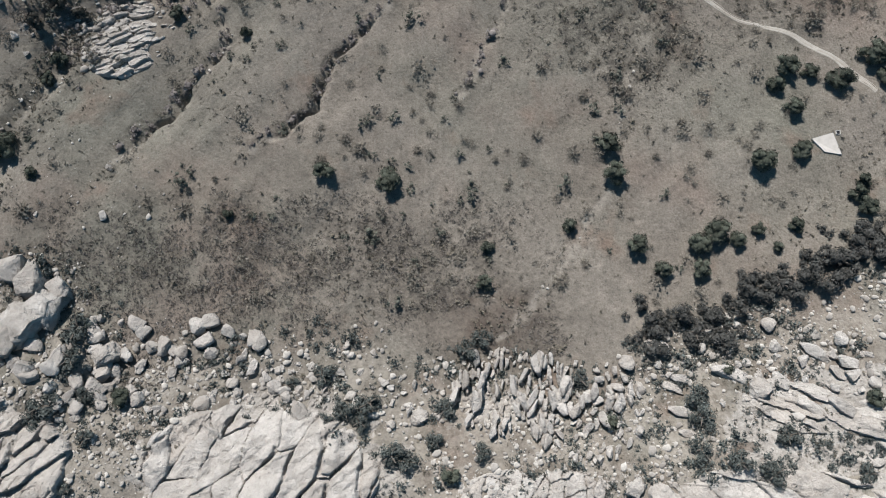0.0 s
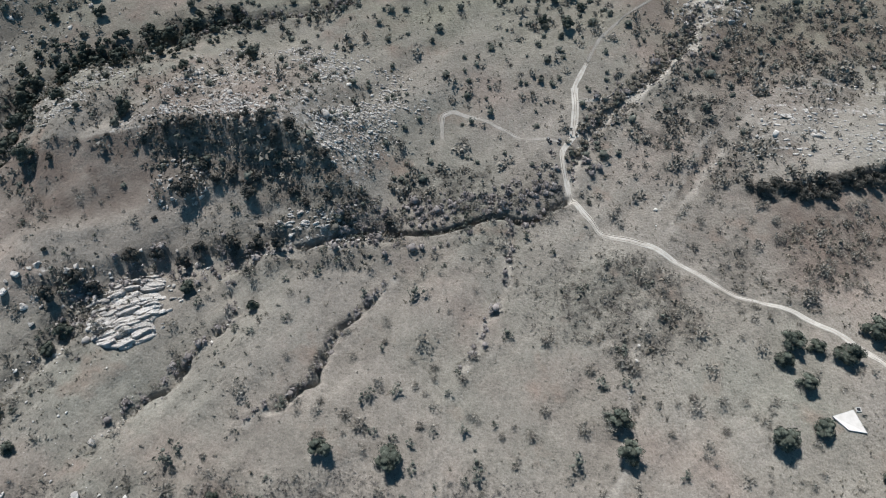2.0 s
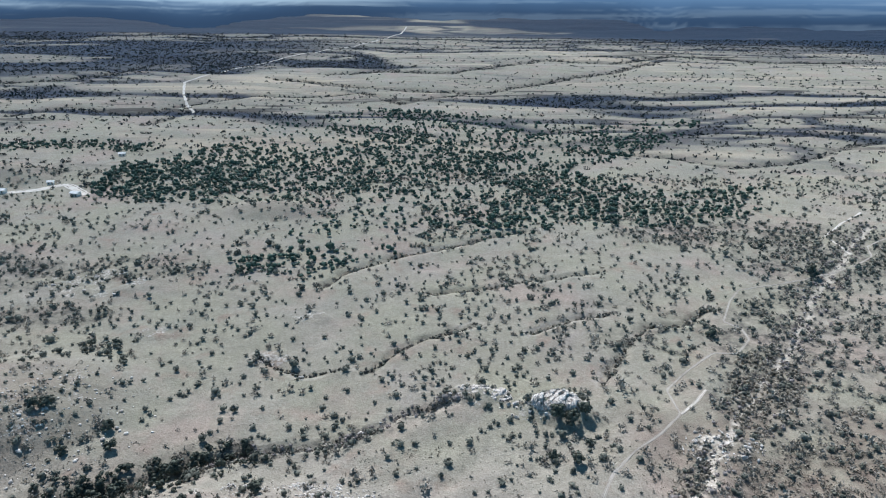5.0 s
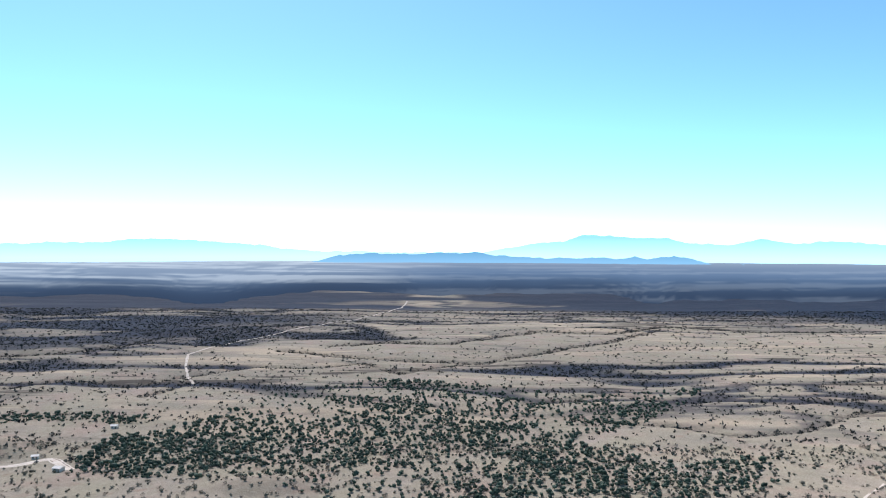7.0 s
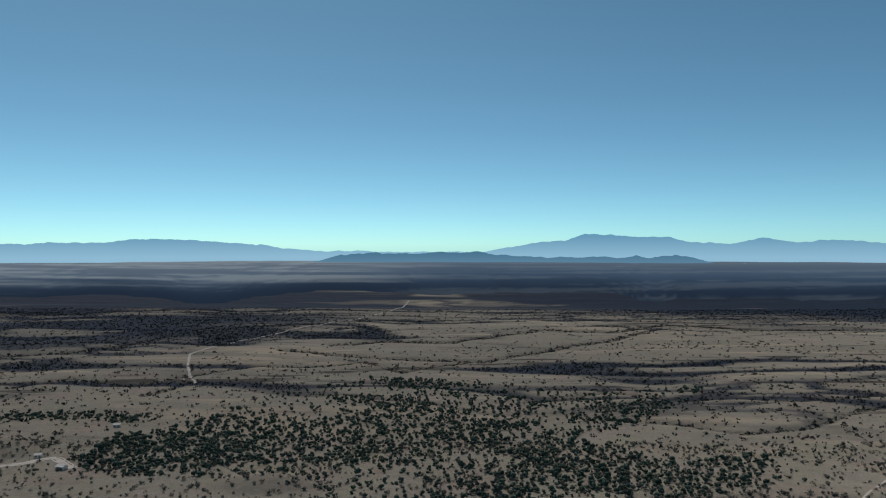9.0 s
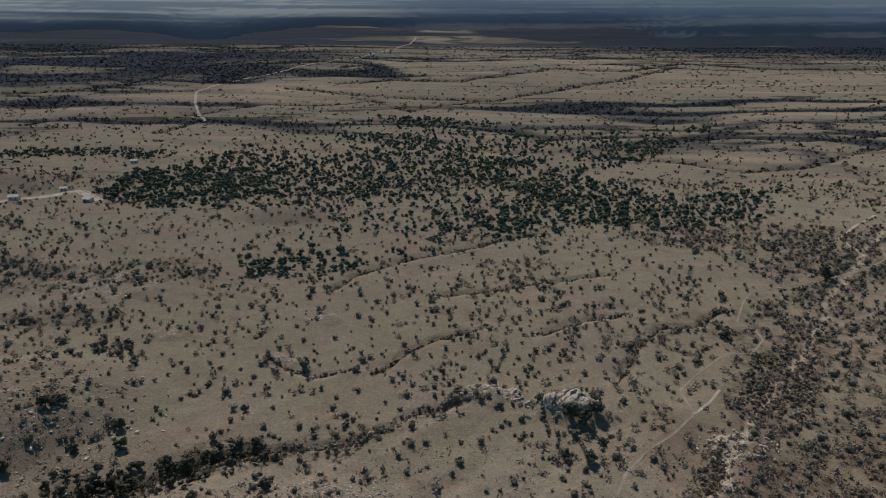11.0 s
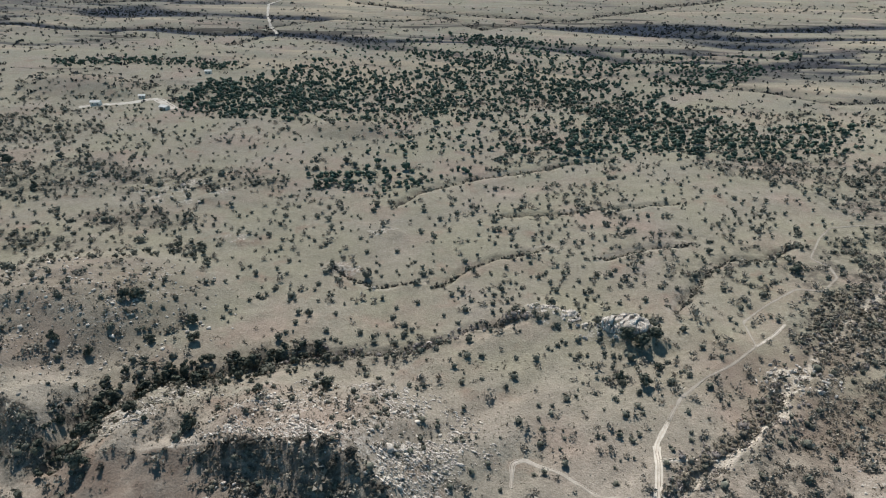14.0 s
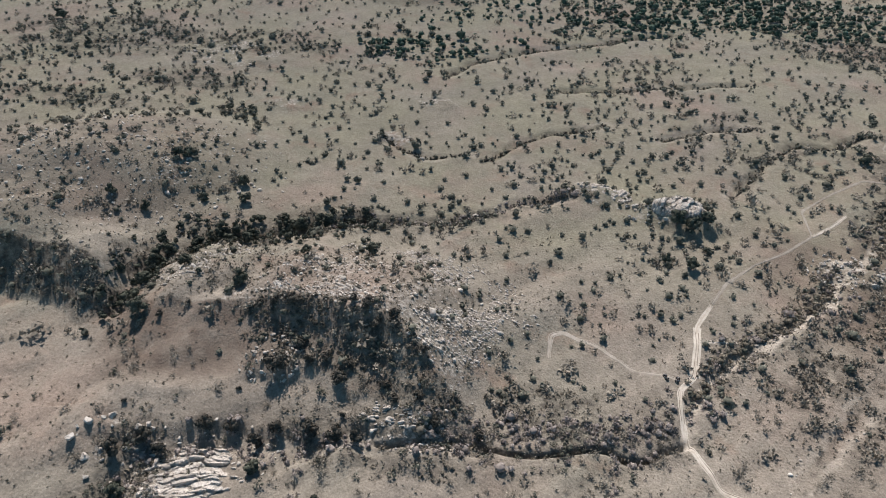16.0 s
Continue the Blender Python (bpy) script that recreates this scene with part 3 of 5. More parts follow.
    for k, line in enumerate(SMALL_GULLIES):
        d = off_line(x + 1.8 * fbm(x, y, 8, 4, 60), y + 1.8 * fbm(x, y, 8, 4, 61), line, 14)
        part = ease(fbm(x, y, 16, 3, 62 + k), -1.4, 0.0) * GULLY_DEPTH[k]
        tail = ease(np.hypot(x - line[-1][0], y - line[-1][1]), 0, 18) * ease(np.hypot(x - line[0][0], y - line[0][1]), 0, 6)
        z = z - part * tail * (1.1 * (1 - (ease(d, 0.1, 1.5) if k < 4 else ease(d, 0.4, 2.6))) + (0.45 * (1 - ease(d, 1, 12)) if k < 4 else 0.22 * (1 - ease(d, 1, 5))))
        wash = np.maximum(wash, 0.6 * (1 - ease(d, 0.4, 1.5)) if k < 4 else 0.5 * ease(d, 1.4, 2.2) * (1 - ease(d, 3.0, 5.0)) * ease(fbm(x, y, 30, 2, 64 + k), -0.1, 0.3))
        # brush along each cut; in the farther gullies it also imitates bank shade
        brush = np.maximum(brush, (1.6 * (1 - ease(d, 1.0, 3.0)) if 4 <= k < 10 else 0.6 * (1 - ease(d, 0.5, 3.5))) * ease(fbm(x, y, 4, 3, 63), -0.5 if 4 <= k < 10 else 0.0, 0.4))
    for line, wide, deep in ((DRAW_A, 9, 3), (DRAW_B, 8, 2.5), (DRAW_C, 8, 2.5), (DRAW_D, 7, 2), (DRAW_E, 14, 4), (DRAW_F, 16, 4), (DRAW_G, 18, 4)):
        d = off_line(x + 6 * fbm(x, y, 60, 3, 66), y + 6 * fbm(x, y, 60, 3, 67), line, 60)
        z = z - deep * (1 - ease(d, 1, wide * 1.6))
        brush = np.maximum(brush, 1 - ease(d, wide * 0.4, wide))
    # brushy flats
    for cx, cy, rx, ry, much in ((60, 95, 28, 22, 0.7), (-70, 35, 44, 18, 0.45), (-36, 26, 48, 22, 0.5), (-6, 24, 36, 18, 0.5), (16, 13, 24, 12, 0.75), (-98, 37, 16, 11, 0.5), (96, 168, 36, 40, 0.8), (132, 195, 42, 30, 0.8), (150, 215, 50, 40, 0.85), (138, 116, 42, 18, 0.75), (105, 105, 26, 22, 0.5), (140, 262, 28, 24, 1.0), (168, 300, 42, 42, 0.95), (205, 335, 65, 55, 0.85), (260, 430, 100, 75, 0.85), (172, 215, 55, 45, 0.75), (220, 255, 70, 55, 0.7), (-215, 335, 45, 14, 0.85), (-255, 385, 70, 30, 0.6), (-190, 400, 55, 28, 0.65), (-260, 300, 60, 14, 0.7), (-300, 385, 85, 40, 0.75), (-390, 480, 90, 40, 0.6), (-330, 620, 60, 30, 0.5), (100, 330, 60, 40, 0.4), (190, 470, 90, 40, 0.7), (14, 112, 20, 10, 0.4), (12, 139, 30, 13, 0.9), (75, 172, 22, 12, 0.9), (20, 6, 26, 12, 0.6)):
        brush = np.maximum(brush, much * ease(mound(x, y, cx, cy, rx, ry, 1), 0.02, 0.5) * ease(fbm(x, y, 8, 3, 55), -0.75, 0.15))
    wash = np.maximum(wash, 1.0 * ease(mound(x, y, 112, 229, 15, 12, 1), 0.1, 0.5) * ease(fbm(x, y, 6, 3, 57), -0.3, 0.2))
    red = np.maximum(red, 0.7 * mound(x, y, 16, 10, 22, 14, 1))
    red = np.maximum(red, 0.75 * ease(mound(x, y, 150, 225, 95, 95, 1, 40), 0.05, 0.5) * ease(fbm(x, y, 30, 3, 58), -0.6, 0.5))
    # bedrock and boulders on the near slope
    bare = ease(-beyond(x, y, ROCKEDGE) + 3 * fbm(x, y, 12, 3, 71), 0, 6)
    z = z + 5.5 * ease(-beyond(x, y, ROCKEDGE), 0, 34) * ease(-y, -40, -5)
    slab = mound(x, y, -40, -24, 44, 20, 1) + mound(x, y, -112, -24, 26, 18, 1) + mound(x, y, 112, -22, 46, 24, 1) + mound(x, y, 30, -9, 27, 13, 0.7)
    lean = np.where(x > 30, x * 0.45 + y, y - x * 0.6)
    beds = fbm(lean, x * 0.25, 5.5, 3, 73)
    crag = 1.2 * np.abs(beds) + 0.9 * np.abs(fbm(lean, x * 0.5, 2.4, 2, 76)) + 1.2 * fbm(x, y, 9, 2, 77)
    crag = 0.35 * crag + 0.65 * (np.floor(crag / 0.9) + ease(crag / 0.9 % 1, 0.7, 1.0)) * 0.9
    z = z + bare * (1.0 * fbm(x, y, 9, 2, 72) + 0.5 * ease(slab, 0.05, 0.4) * crag)
    wash = np.maximum(wash, 0.7 * bare * ease(fbm(x, y, 6, 3, 78), -0.5, 0.3))
    rock = np.maximum(rock, bare * np.clip(0.35 + ease(slab, 0.05, 0.4), 0, 1) * ease(fbm(x, y, 9, 4, 74) + 0.9 * slab, -0.1, 0.4))
    brush = np.maximum(brush * (1 - 0.6 * bare), 0.45 * bare * ease(fbm(x, y, 9, 3, 75), 0.1, 0.5))
    # the plain climbs slowly to the foot of the far ranges
    z = z + 72 * np.clip((reach - 2000) / 2900, 0, 1.2) ** 1.2
    brush = np.clip(brush, 0, 1)
    return z, rock, brush, red, wash, far, woods


GRID = {}


def high(x, y):
    """Height of the laid ground sheet at places on it."""
    x, y = np.atleast_1d(np.asarray(x, float)), np.atleast_1d(np.asarray(y, float))
    ys, us, zs = GRID["y"], GRID["u"], GRID["z"]
    j = np.clip(np.searchsorted(ys, y) - 1, 0, len(ys) - 2)
    t = np.clip((y - ys[j]) / (ys[j + 1] - ys[j]), 0, 1)
    u = x / (165 + 0.83 * np.clip(y, 0, None))
    i = np.clip(np.searchsorted(us, u) - 1, 0, len(us) - 2)
    s = np.clip((u - us[i]) / (us[i + 1] - us[i]), 0, 1)
    a = zs[j, i] * (1 - s) + zs[j, i + 1] * s
    b = zs[j + 1, i] * (1 - s) + zs[j + 1, i + 1] * s
    return a * (1 - t) + b * t


def sheet(name, verts, faces, material, **attributes):
    """A mesh object from arrays: faces of one size, float attributes by name."""
    me = bpy.data.meshes.new(name)
    verts, faces = np.asarray(verts, np.float32), np.asarray(faces, np.int32)
    k = faces.shape[1]
    me.vertices.add(len(verts))
    me.vertices.foreach_set("co", verts.ravel())
    me.loops.add(faces.size)
    me.loops.foreach_set("vertex_index", faces.ravel())
    me.polygons.add(len(faces))
    me.polygons.foreach_set("loop_start", np.arange(0, faces.size, k, dtype=np.int32))
    me.update(calc_edges=True)
    for key, values in attributes.items():
        me.attributes.new(key, "FLOAT", "POINT").data.foreach_set("value", np.asarray(values, np.float32).ravel())
    me.materials.append(material)
    return new(name, me)


def smooth(ob):
    ob.data.polygons.foreach_set("use_smooth", np.ones(len(ob.data.polygons), bool))
    return ob


def grid_faces(rows, cols):
    a = (np.arange(rows - 1)[:, None] * cols + np.arange(cols - 1)[None, :]).ravel()
    return np.stack([a, a + 1, a + cols + 1, a + cols], 1)


def build_ground():
    ys = [-62 + 0.5 * k for k in range(425)]
    while ys[-1] < 4900:
        ys.append(ys[-1] + max(0.5, (ys[-1] - 40) * 0.0072))
    ys = [-3500, -2400, -1500, -900, -500, -300, -180, -120, -90, -74] + ys
    ys = np.array(ys)
    u = np.linspace(-1, 1, 366)
    out = np.array([1.03, 1.1, 1.25, 1.6, 2.3, 3.5])
    u = np.concatenate([-out[::-1], u, out])
    wide = 165 + 0.83 * np.clip(ys, 0, None)
    x = u[None, :] * wide[:, None]
    x = np.where(np.abs(u)[None, :] > 1.01, np.sign(u)[None, :] * np.minimum(np.abs(x) + (np.abs(u)[None, :] - 1) * 1500, 4800), x)
    y = np.repeat(ys[:, None], x.shape[1], 1)
    z, rock, brush, red, wash, far, woods = land(x, y)
    GRID.update(y=ys, u=u, z=z)
    ob = sheet("ground", np.stack([x, y, z], -1).reshape(-1, 3), grid_faces(*x.shape), GROUND, rock=rock, brush=brush, red=red, wash=wash, far=far, hazy_bosque=woods, meadow=ease(y + 25 * fbm(x, y, 80, 2, 37), 150, 250))
    smooth(ob)
    crisp = (rock > 0.55) & (y < 40)
    crisp = (crisp[:-1, :-1] | crisp[1:, 1:]).ravel()
    ob.data.polygons.foreach_set("use_smooth", ~crisp)
    return tagged(ob, "dry tan grassland with scrub, gullies and pale bedrock", "ground", kind="structure")


ground = build_ground()


def ribbon(name, line, wide, label, material, lift=0.12, seed=0, rut=0.10, bare=False):
    """A dirt track laid along a line over the ground."""
    p = np.array(line, float)
    seg = np.hypot(*np.diff(p, axis=0).T)
    at = np.concatenate([[0], np.cumsum(seg)])
    s = np.arange(0, at[-1], max(0.9, wide * 0.45))
    px, py = np.interp(s, at, p[:, 0]), np.interp(s, at, p[:, 1])
    for _ in range(3):
        px[1:-1], py[1:-1] = (px[:-2] + 2 * px[1:-1] + px[2:]) / 4, (py[:-2] + 2 * py[1:-1] + py[2:]) / 4
    dx, dy = np.gradient(px), np.gradient(py)
    n = np.hypot(dx, dy) + 1e-9
    nx, ny = dy / n, -dx / n
    cross = np.linspace(-1, 1, 9)
    w = wide / 2 * (1 + 0.35 * fbm(s, s * 0 + seed, 9, 3, 80 + seed))
    x, y = px[:, None] + nx[:, None] * cross * w[:, None], py[:, None] + ny[:, None] * cross * w[:, None]
    crown = rut * np.cos(cross * 9.5)[None, :] - 0.16 * (np.abs(cross) > 0.95)[None, :]
    z = high(x, y).reshape(x.shape) + lift + crown
    ob = sheet(name, np.stack([x, y, z], -1).reshape(-1, 3), grid_faces(*x.shape), material, across=np.full(x.shape, 0.9) if bare else np.repeat(np.abs(cross)[None, :], len(s), 0))
    return tagged(smooth(ob), label, "road", kind="structure")


ribbon("road_1", ROAD_MAIN[:14], 1.9, "pale dusty two-rut track winding over the grassland", ROAD)
ribbon("road_2", ROAD_LOOP, 2.0, "pale dirt track between the scrub", ROAD, seed=1)
ribbon("road_3", ROAD_SPUR, 1.6, "faint dirt track curving off through dry grass", TRACK, seed=2)
ribbon("road_4", ROAD_STUB, 1.8, "short pale dirt turnout beside the track", ROAD, seed=3)
ribbon("road_5", ROAD_STUB2, 1.6, "short pale dirt turnout beside the track", ROAD, seed=4)
ribbon("road_6", YARD, 9.0, "broad pale bare yard at the wood's edge", ROAD, seed=5)
ribbon("road_8", ROAD_MAIN[10:13], 3.4, "widened bare patch of the pale track", ROAD, lift=0.05, seed=7, rut=0.02, bare=True)
ribbon("road_9", ROAD_MAIN[13:], 1.2, "narrow worn two-rut track climbing over dry grass", FAINT, seed=8)
ribbon("road_7", ROAD_FAR, 3.8, "pale dirt road running off over the plain", ROAD, lift=0.6, seed=6)


def build_range(name, label, radius, thick, profile, material, seed):
    """A far range: a ridge along an arc, with its slopes. profile: degrees from straight ahead, metres above the eye."""
    deg = np.linspace(-60, 50, 1000)
    az = np.radians(deg)
    top = np.interp(deg, [p[0] for p in profile], [p[1] for p in profile]) + 174.0
    top = top + 6.0 * fbm(deg, deg * 0, 1.6, 5, seed) + 4.0 * fbm(deg, deg * 0, 0.5, 3, seed + 20)
    rows = []
    for k, f in enumerate((0.0, 0.3, 0.55, 0.8, 1.0, 0.5)):
        r = radius + (k - 4) * thick + 0.6 * thick * fbm(deg * 3, deg * 0 + k * 5.0, 4, 3, seed + 3)
        rows.append(np.stack([r * np.sin(az), r * np.cos(az), 30 + (np.maximum(top, 31) - 30) * f], -1))
    return tagged(sheet(name, np.concatenate(rows), grid_faces(len(rows), len(az)), material), label, "mountains", kind="structure")


RANGE_FAR = [(-60, 25), (-45, 12), (-38, 20), (-32.5, 10), (-29.4, 17), (-26.1, 17), (-22.6, 44), (-20.6, 40), (-17.3, 25), (-13.9, -10), (-10.3, -33), (-6.7, -42), (3.5, -44), (4.9, -21), (7.2, 17),
             (9.9, 29), (11.5, 71), (13.5, 71), (16.1, 56), (18.2, 52), (20.3, 17), (22.3, 13), (25.0, 52), (26.9, 21), (28.7, 33), (32.5, 17), (40, 40), (50, 20)]
RANGE_NEAR = [(-60, -140), (-18, -140), (-12, -140), (-8.4, -60), (-7.4, -56), (-6, -50), (-2, -49), (0, -46), (1.8, -50), (2.9, -37), (4, -52), (6, -64), (9, -75), (14.5, -76), (15.5, -64),
              (16.4, -80), (18.4, -64), (20, -80), (21.5, -110), (50, -140)]
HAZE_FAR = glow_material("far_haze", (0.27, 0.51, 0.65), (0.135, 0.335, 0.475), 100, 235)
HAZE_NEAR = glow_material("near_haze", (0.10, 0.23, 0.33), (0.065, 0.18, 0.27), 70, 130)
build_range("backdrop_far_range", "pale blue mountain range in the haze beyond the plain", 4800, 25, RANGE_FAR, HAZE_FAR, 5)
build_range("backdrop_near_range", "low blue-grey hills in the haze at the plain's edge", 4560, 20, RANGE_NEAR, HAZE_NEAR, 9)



def distance_material():
    """The last kilometres of the plain: the air's pale blue haze painted as a glow."""
    m = bpy.data.materials.new("distant_plain_haze")
    m.use_nodes = True
    t = m.node_tree
    t.nodes.remove(t.nodes["Principled BSDF"])
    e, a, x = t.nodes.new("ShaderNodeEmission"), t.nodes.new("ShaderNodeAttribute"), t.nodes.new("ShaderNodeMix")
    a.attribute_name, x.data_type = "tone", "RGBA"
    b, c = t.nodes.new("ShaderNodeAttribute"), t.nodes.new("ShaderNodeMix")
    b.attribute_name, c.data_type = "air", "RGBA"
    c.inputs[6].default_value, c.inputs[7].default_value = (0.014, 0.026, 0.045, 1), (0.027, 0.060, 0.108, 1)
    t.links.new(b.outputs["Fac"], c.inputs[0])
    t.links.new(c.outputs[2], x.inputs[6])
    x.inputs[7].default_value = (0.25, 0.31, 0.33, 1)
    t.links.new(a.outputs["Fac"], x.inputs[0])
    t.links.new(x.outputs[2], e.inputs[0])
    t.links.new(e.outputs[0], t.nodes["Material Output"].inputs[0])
    return m


def build_far_plain():
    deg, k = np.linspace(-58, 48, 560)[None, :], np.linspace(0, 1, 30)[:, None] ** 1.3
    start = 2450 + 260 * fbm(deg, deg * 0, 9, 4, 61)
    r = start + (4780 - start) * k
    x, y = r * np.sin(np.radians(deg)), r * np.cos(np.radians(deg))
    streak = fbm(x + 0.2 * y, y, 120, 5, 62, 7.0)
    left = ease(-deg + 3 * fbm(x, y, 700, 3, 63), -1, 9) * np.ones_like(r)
    # paler with distance: the haze is built into the emitted colour
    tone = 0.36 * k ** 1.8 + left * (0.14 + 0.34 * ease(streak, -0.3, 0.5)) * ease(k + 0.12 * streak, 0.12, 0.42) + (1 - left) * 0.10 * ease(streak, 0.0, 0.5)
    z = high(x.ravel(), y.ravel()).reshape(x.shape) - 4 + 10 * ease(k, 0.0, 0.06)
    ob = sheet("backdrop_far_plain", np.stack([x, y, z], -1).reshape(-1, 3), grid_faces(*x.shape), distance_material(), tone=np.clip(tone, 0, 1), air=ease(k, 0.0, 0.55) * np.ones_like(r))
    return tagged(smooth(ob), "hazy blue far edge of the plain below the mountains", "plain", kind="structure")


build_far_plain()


# ---- kinds of plant ----
def unit(rng, n):
    v = rng.normal(size=(n, 3))
    return v / np.linalg.norm(v, axis=1, keepdims=True)


def chips(rng, centres, normals, size):
    """One small leaf-clump triangle at each centre, roughly facing its normal."""
    n = len(centres)
    a = np.cross(normals, unit(rng, n))
    a /= np.linalg.norm(a, axis=1, keepdims=True) + 1e-9
    b = np.cross(normals, a) + 0.5 * unit(rng, n)
    s = (size * rng.uniform(0.6, 1.3, n))[:, None]
    v = np.stack([centres + a * s, centres - a * s * 0.5 + b * s * 0.85, centres - a * s * 0.5 - b * s * 0.85], 1)
    return v.reshape(-1, 3), np.arange(3 * n).reshape(-1, 3)


def blob(rng, centre, radius):
    """A small uneven lump of 20 faces."""
    bm = bmesh.new()
    bmesh.ops.create_icosphere(bm, subdivisions=1, radius=1)
    v = np.array([p.co[:] for p in bm.verts])
    f = np.array([[p.index for p in q.verts] for q in bm.faces])
    bm.free()
    v = v * (radius * rng.uniform(0.75, 1.15, (len(v), 1))) * (1, 1, 0.85) + centre
    return v, f


def crown_shape(seed, lumps=9, leaves=520, leaf=0.075, tall=0.85, core=0.8):
    """A crown one metre wide over a base at z 0: several lumps, each clad in leaf clumps."""
    rng = np.random.default_rng(seed)
    vs, fs, count = [], [], 0
    spots = []
    for k in range(lumps):
        ang, far = rng.uniform(0, 2 * math.pi), 0.30 * math.sqrt(rng.uniform(0.02, 1))
        r = rng.uniform(0.15, 0.25) * (1.15 - far) * (9 / max(lumps, 9)) ** 0.35
        h = tall * rng.uniform(0.22, 0.84) * (1.08 - far)
        spots.append((np.array([math.cos(ang) * far, math.sin(ang) * far, h]), r))
    for c, r in spots:
        v, f = blob(rng, c, r * core)
        vs.append(v), fs.append(f + count)
        count += len(v)
        n = leaves // lumps
        d = unit(rng, n)
        d[:, 2] = np.abs(d[:, 2]) * 0.9 - 0.25
        v, f = chips(rng, c + d * r * rng.uniform(0.75, 1.2, (n, 1)) * (1, 1, 0.85), d, leaf)
        vs.append(v), fs.append(f + count)
        count += len(v)
    return np.concatenate(vs), np.concatenate(fs)


def twig_shape(seed, twigs=46, tall=0.75, leaves=16):
    """A bare twiggy shrub one metre wide: thin blades fanning out of one root, few leaves."""
    rng = np.random.default_rng(seed)
    d = unit(rng, twigs)
    d[:, 2] = np.abs(d[:, 2]) * 0.9 + 0.25
    d /= np.linalg.norm(d, axis=1, keepdims=True)
    root = rng.normal(size=(twigs, 3)) * (0.05, 0.05, 0)
    tip = root + d * rng.uniform(0.30, 0.56, (twigs, 1)) * (1, 1, tall * 1.3)
    side = np.cross(d, unit(rng, twigs)) * 0.018
    mid = root * 0.45 + tip * 0.55
    v = np.stack([root, mid + side, tip, root, tip, mid - side], 1).reshape(-1, 3)
    f = np.arange(len(v)).reshape(-1, 3)
    u, g = chips(rng, (root + (tip - root) * rng.uniform(0.4, 1.05, (twigs, 1)))[:leaves], d[:leaves], 0.05)
    return np.concatenate([v, u]), np.concatenate([f, g + len(v)])


def fuzz_shape(seed, count=36, size=0.085):
    """A loose see-through bush one metre wide: small twig clumps in a low dome."""
    rng = np.random.default_rng(seed)
    c = rng.normal(size=(count, 3)) * (0.14, 0.14, 0.10) + (0, 0, 0.22)
    c[:, 2] = np.abs(c[:, 2])
    return chips(rng, c, unit(rng, count), size)


def tuft_shape(seed, blades=11, size=0.18):
    rng = np.random.default_rng(seed)
    c = rng.normal(size=(blades, 3)) * (0.22, 0.22, 0.08) + (0, 0, 0.28)
    n = unit(rng, blades)
    return chips(rng, c, n, size)


def clump_shape(seed, chips_count=26, leaf=0.13):
    """A bush one metre wide for the middle distance."""
    rng = np.random.default_rng(seed)
    v, f = blob(rng, np.array([0, 0, 0.25]), 0.25)
    d = unit(rng, chips_count)
    d[:, 2] = np.abs(d[:, 2])
    u, g = chips(rng, d * rng.uniform(0.22, 0.42, (chips_count, 1)) * (1, 1, 0.8) + (0, 0, 0.25), d, leaf)
    return np.concatenate([v, u]), np.concatenate([f, g + len(v)])


def strew(name, shapes, x, y, size, material, label, category, seed, tall=(0.8, 1.2), sink=0.04, way=None):
    """Many like things as one mesh, resting on the ground."""
    rng = np.random.default_rng(seed)
    z = high(x, y)
    pick = rng.integers(0, len(shapes), len(x))
    turn = rng.uniform(0, 2 * math.pi, len(x)) if way is None else np.radians(rng.normal(way, 14, len(x)))
    up = rng.uniform(*tall, len(x))
    vs, fs, count = [], [], 0
    for k, (v, f) in enumerate(shapes):
        who = np.nonzero(pick == k)[0]
        c, s = np.cos(turn[who])[:, None], np.sin(turn[who])[:, None]
        w = size[who][:, None]
        vx = (v[None, :, 0] * c - v[None, :, 1] * s) * w + x[who][:, None]
        vy = (v[None, :, 0] * s + v[None, :, 1] * c) * w + y[who][:, None]
        vz = v[None, :, 2] * w * up[who][:, None] + z[who][:, None] - sink * w
        vs.append(np.stack([vx, vy, vz], -1).reshape(-1, 3))
        fs.append((f[None] + (np.arange(len(who)) * len(v))[:, None, None]).reshape(-1, 3) + count)
        count += len(who) * len(v)
    return tagged(sheet(name, np.concatenate(vs), np.concatenate(fs), material), label, category, kind="stuff")


def part(name, verts, faces, material, parent, label=""):
    ob = sheet(name, verts, faces, material)
    ob.parent = parent
    return tagged(ob, label)


def trunk_shape(seed):
    """A leaning tapered trunk with four limbs, for a crown one metre wide."""
    rng = np.random.default_rng(seed)
    vs, fs, count = [], [], 0
    fork = np.array([rng.uniform(-0.03, 0.03), rng.uniform(-0.03, 0.03), 0.24])
    ends = [(np.array([0, 0, -0.06]), fork, 0.055, 0.036)]
    for k in range(4):
        a = k * 1.57 + rng.uniform(-0.4, 0.4)
        ends.append((fork, np.array([0.26 * math.cos(a), 0.26 * math.sin(a), rng.uniform(0.42, 0.58)]), 0.03, 0.012))
    for a, b, r0, r1 in ends:
        ring = np.array([[math.cos(t), math.sin(t), 0] for t in np.arange(6) * math.pi / 3])
        v = np.concatenate([a + ring * r0, b + ring * r1])
        f = []
        for i in range(6):
            j = (i + 1) % 6
            f += [(i, j, j + 6), (i, j + 6, i + 6)]
        vs.append(v), fs.append(np.array(f) + count)
        count += len(v)
    return np.concatenate(vs), np.concatenate(fs)


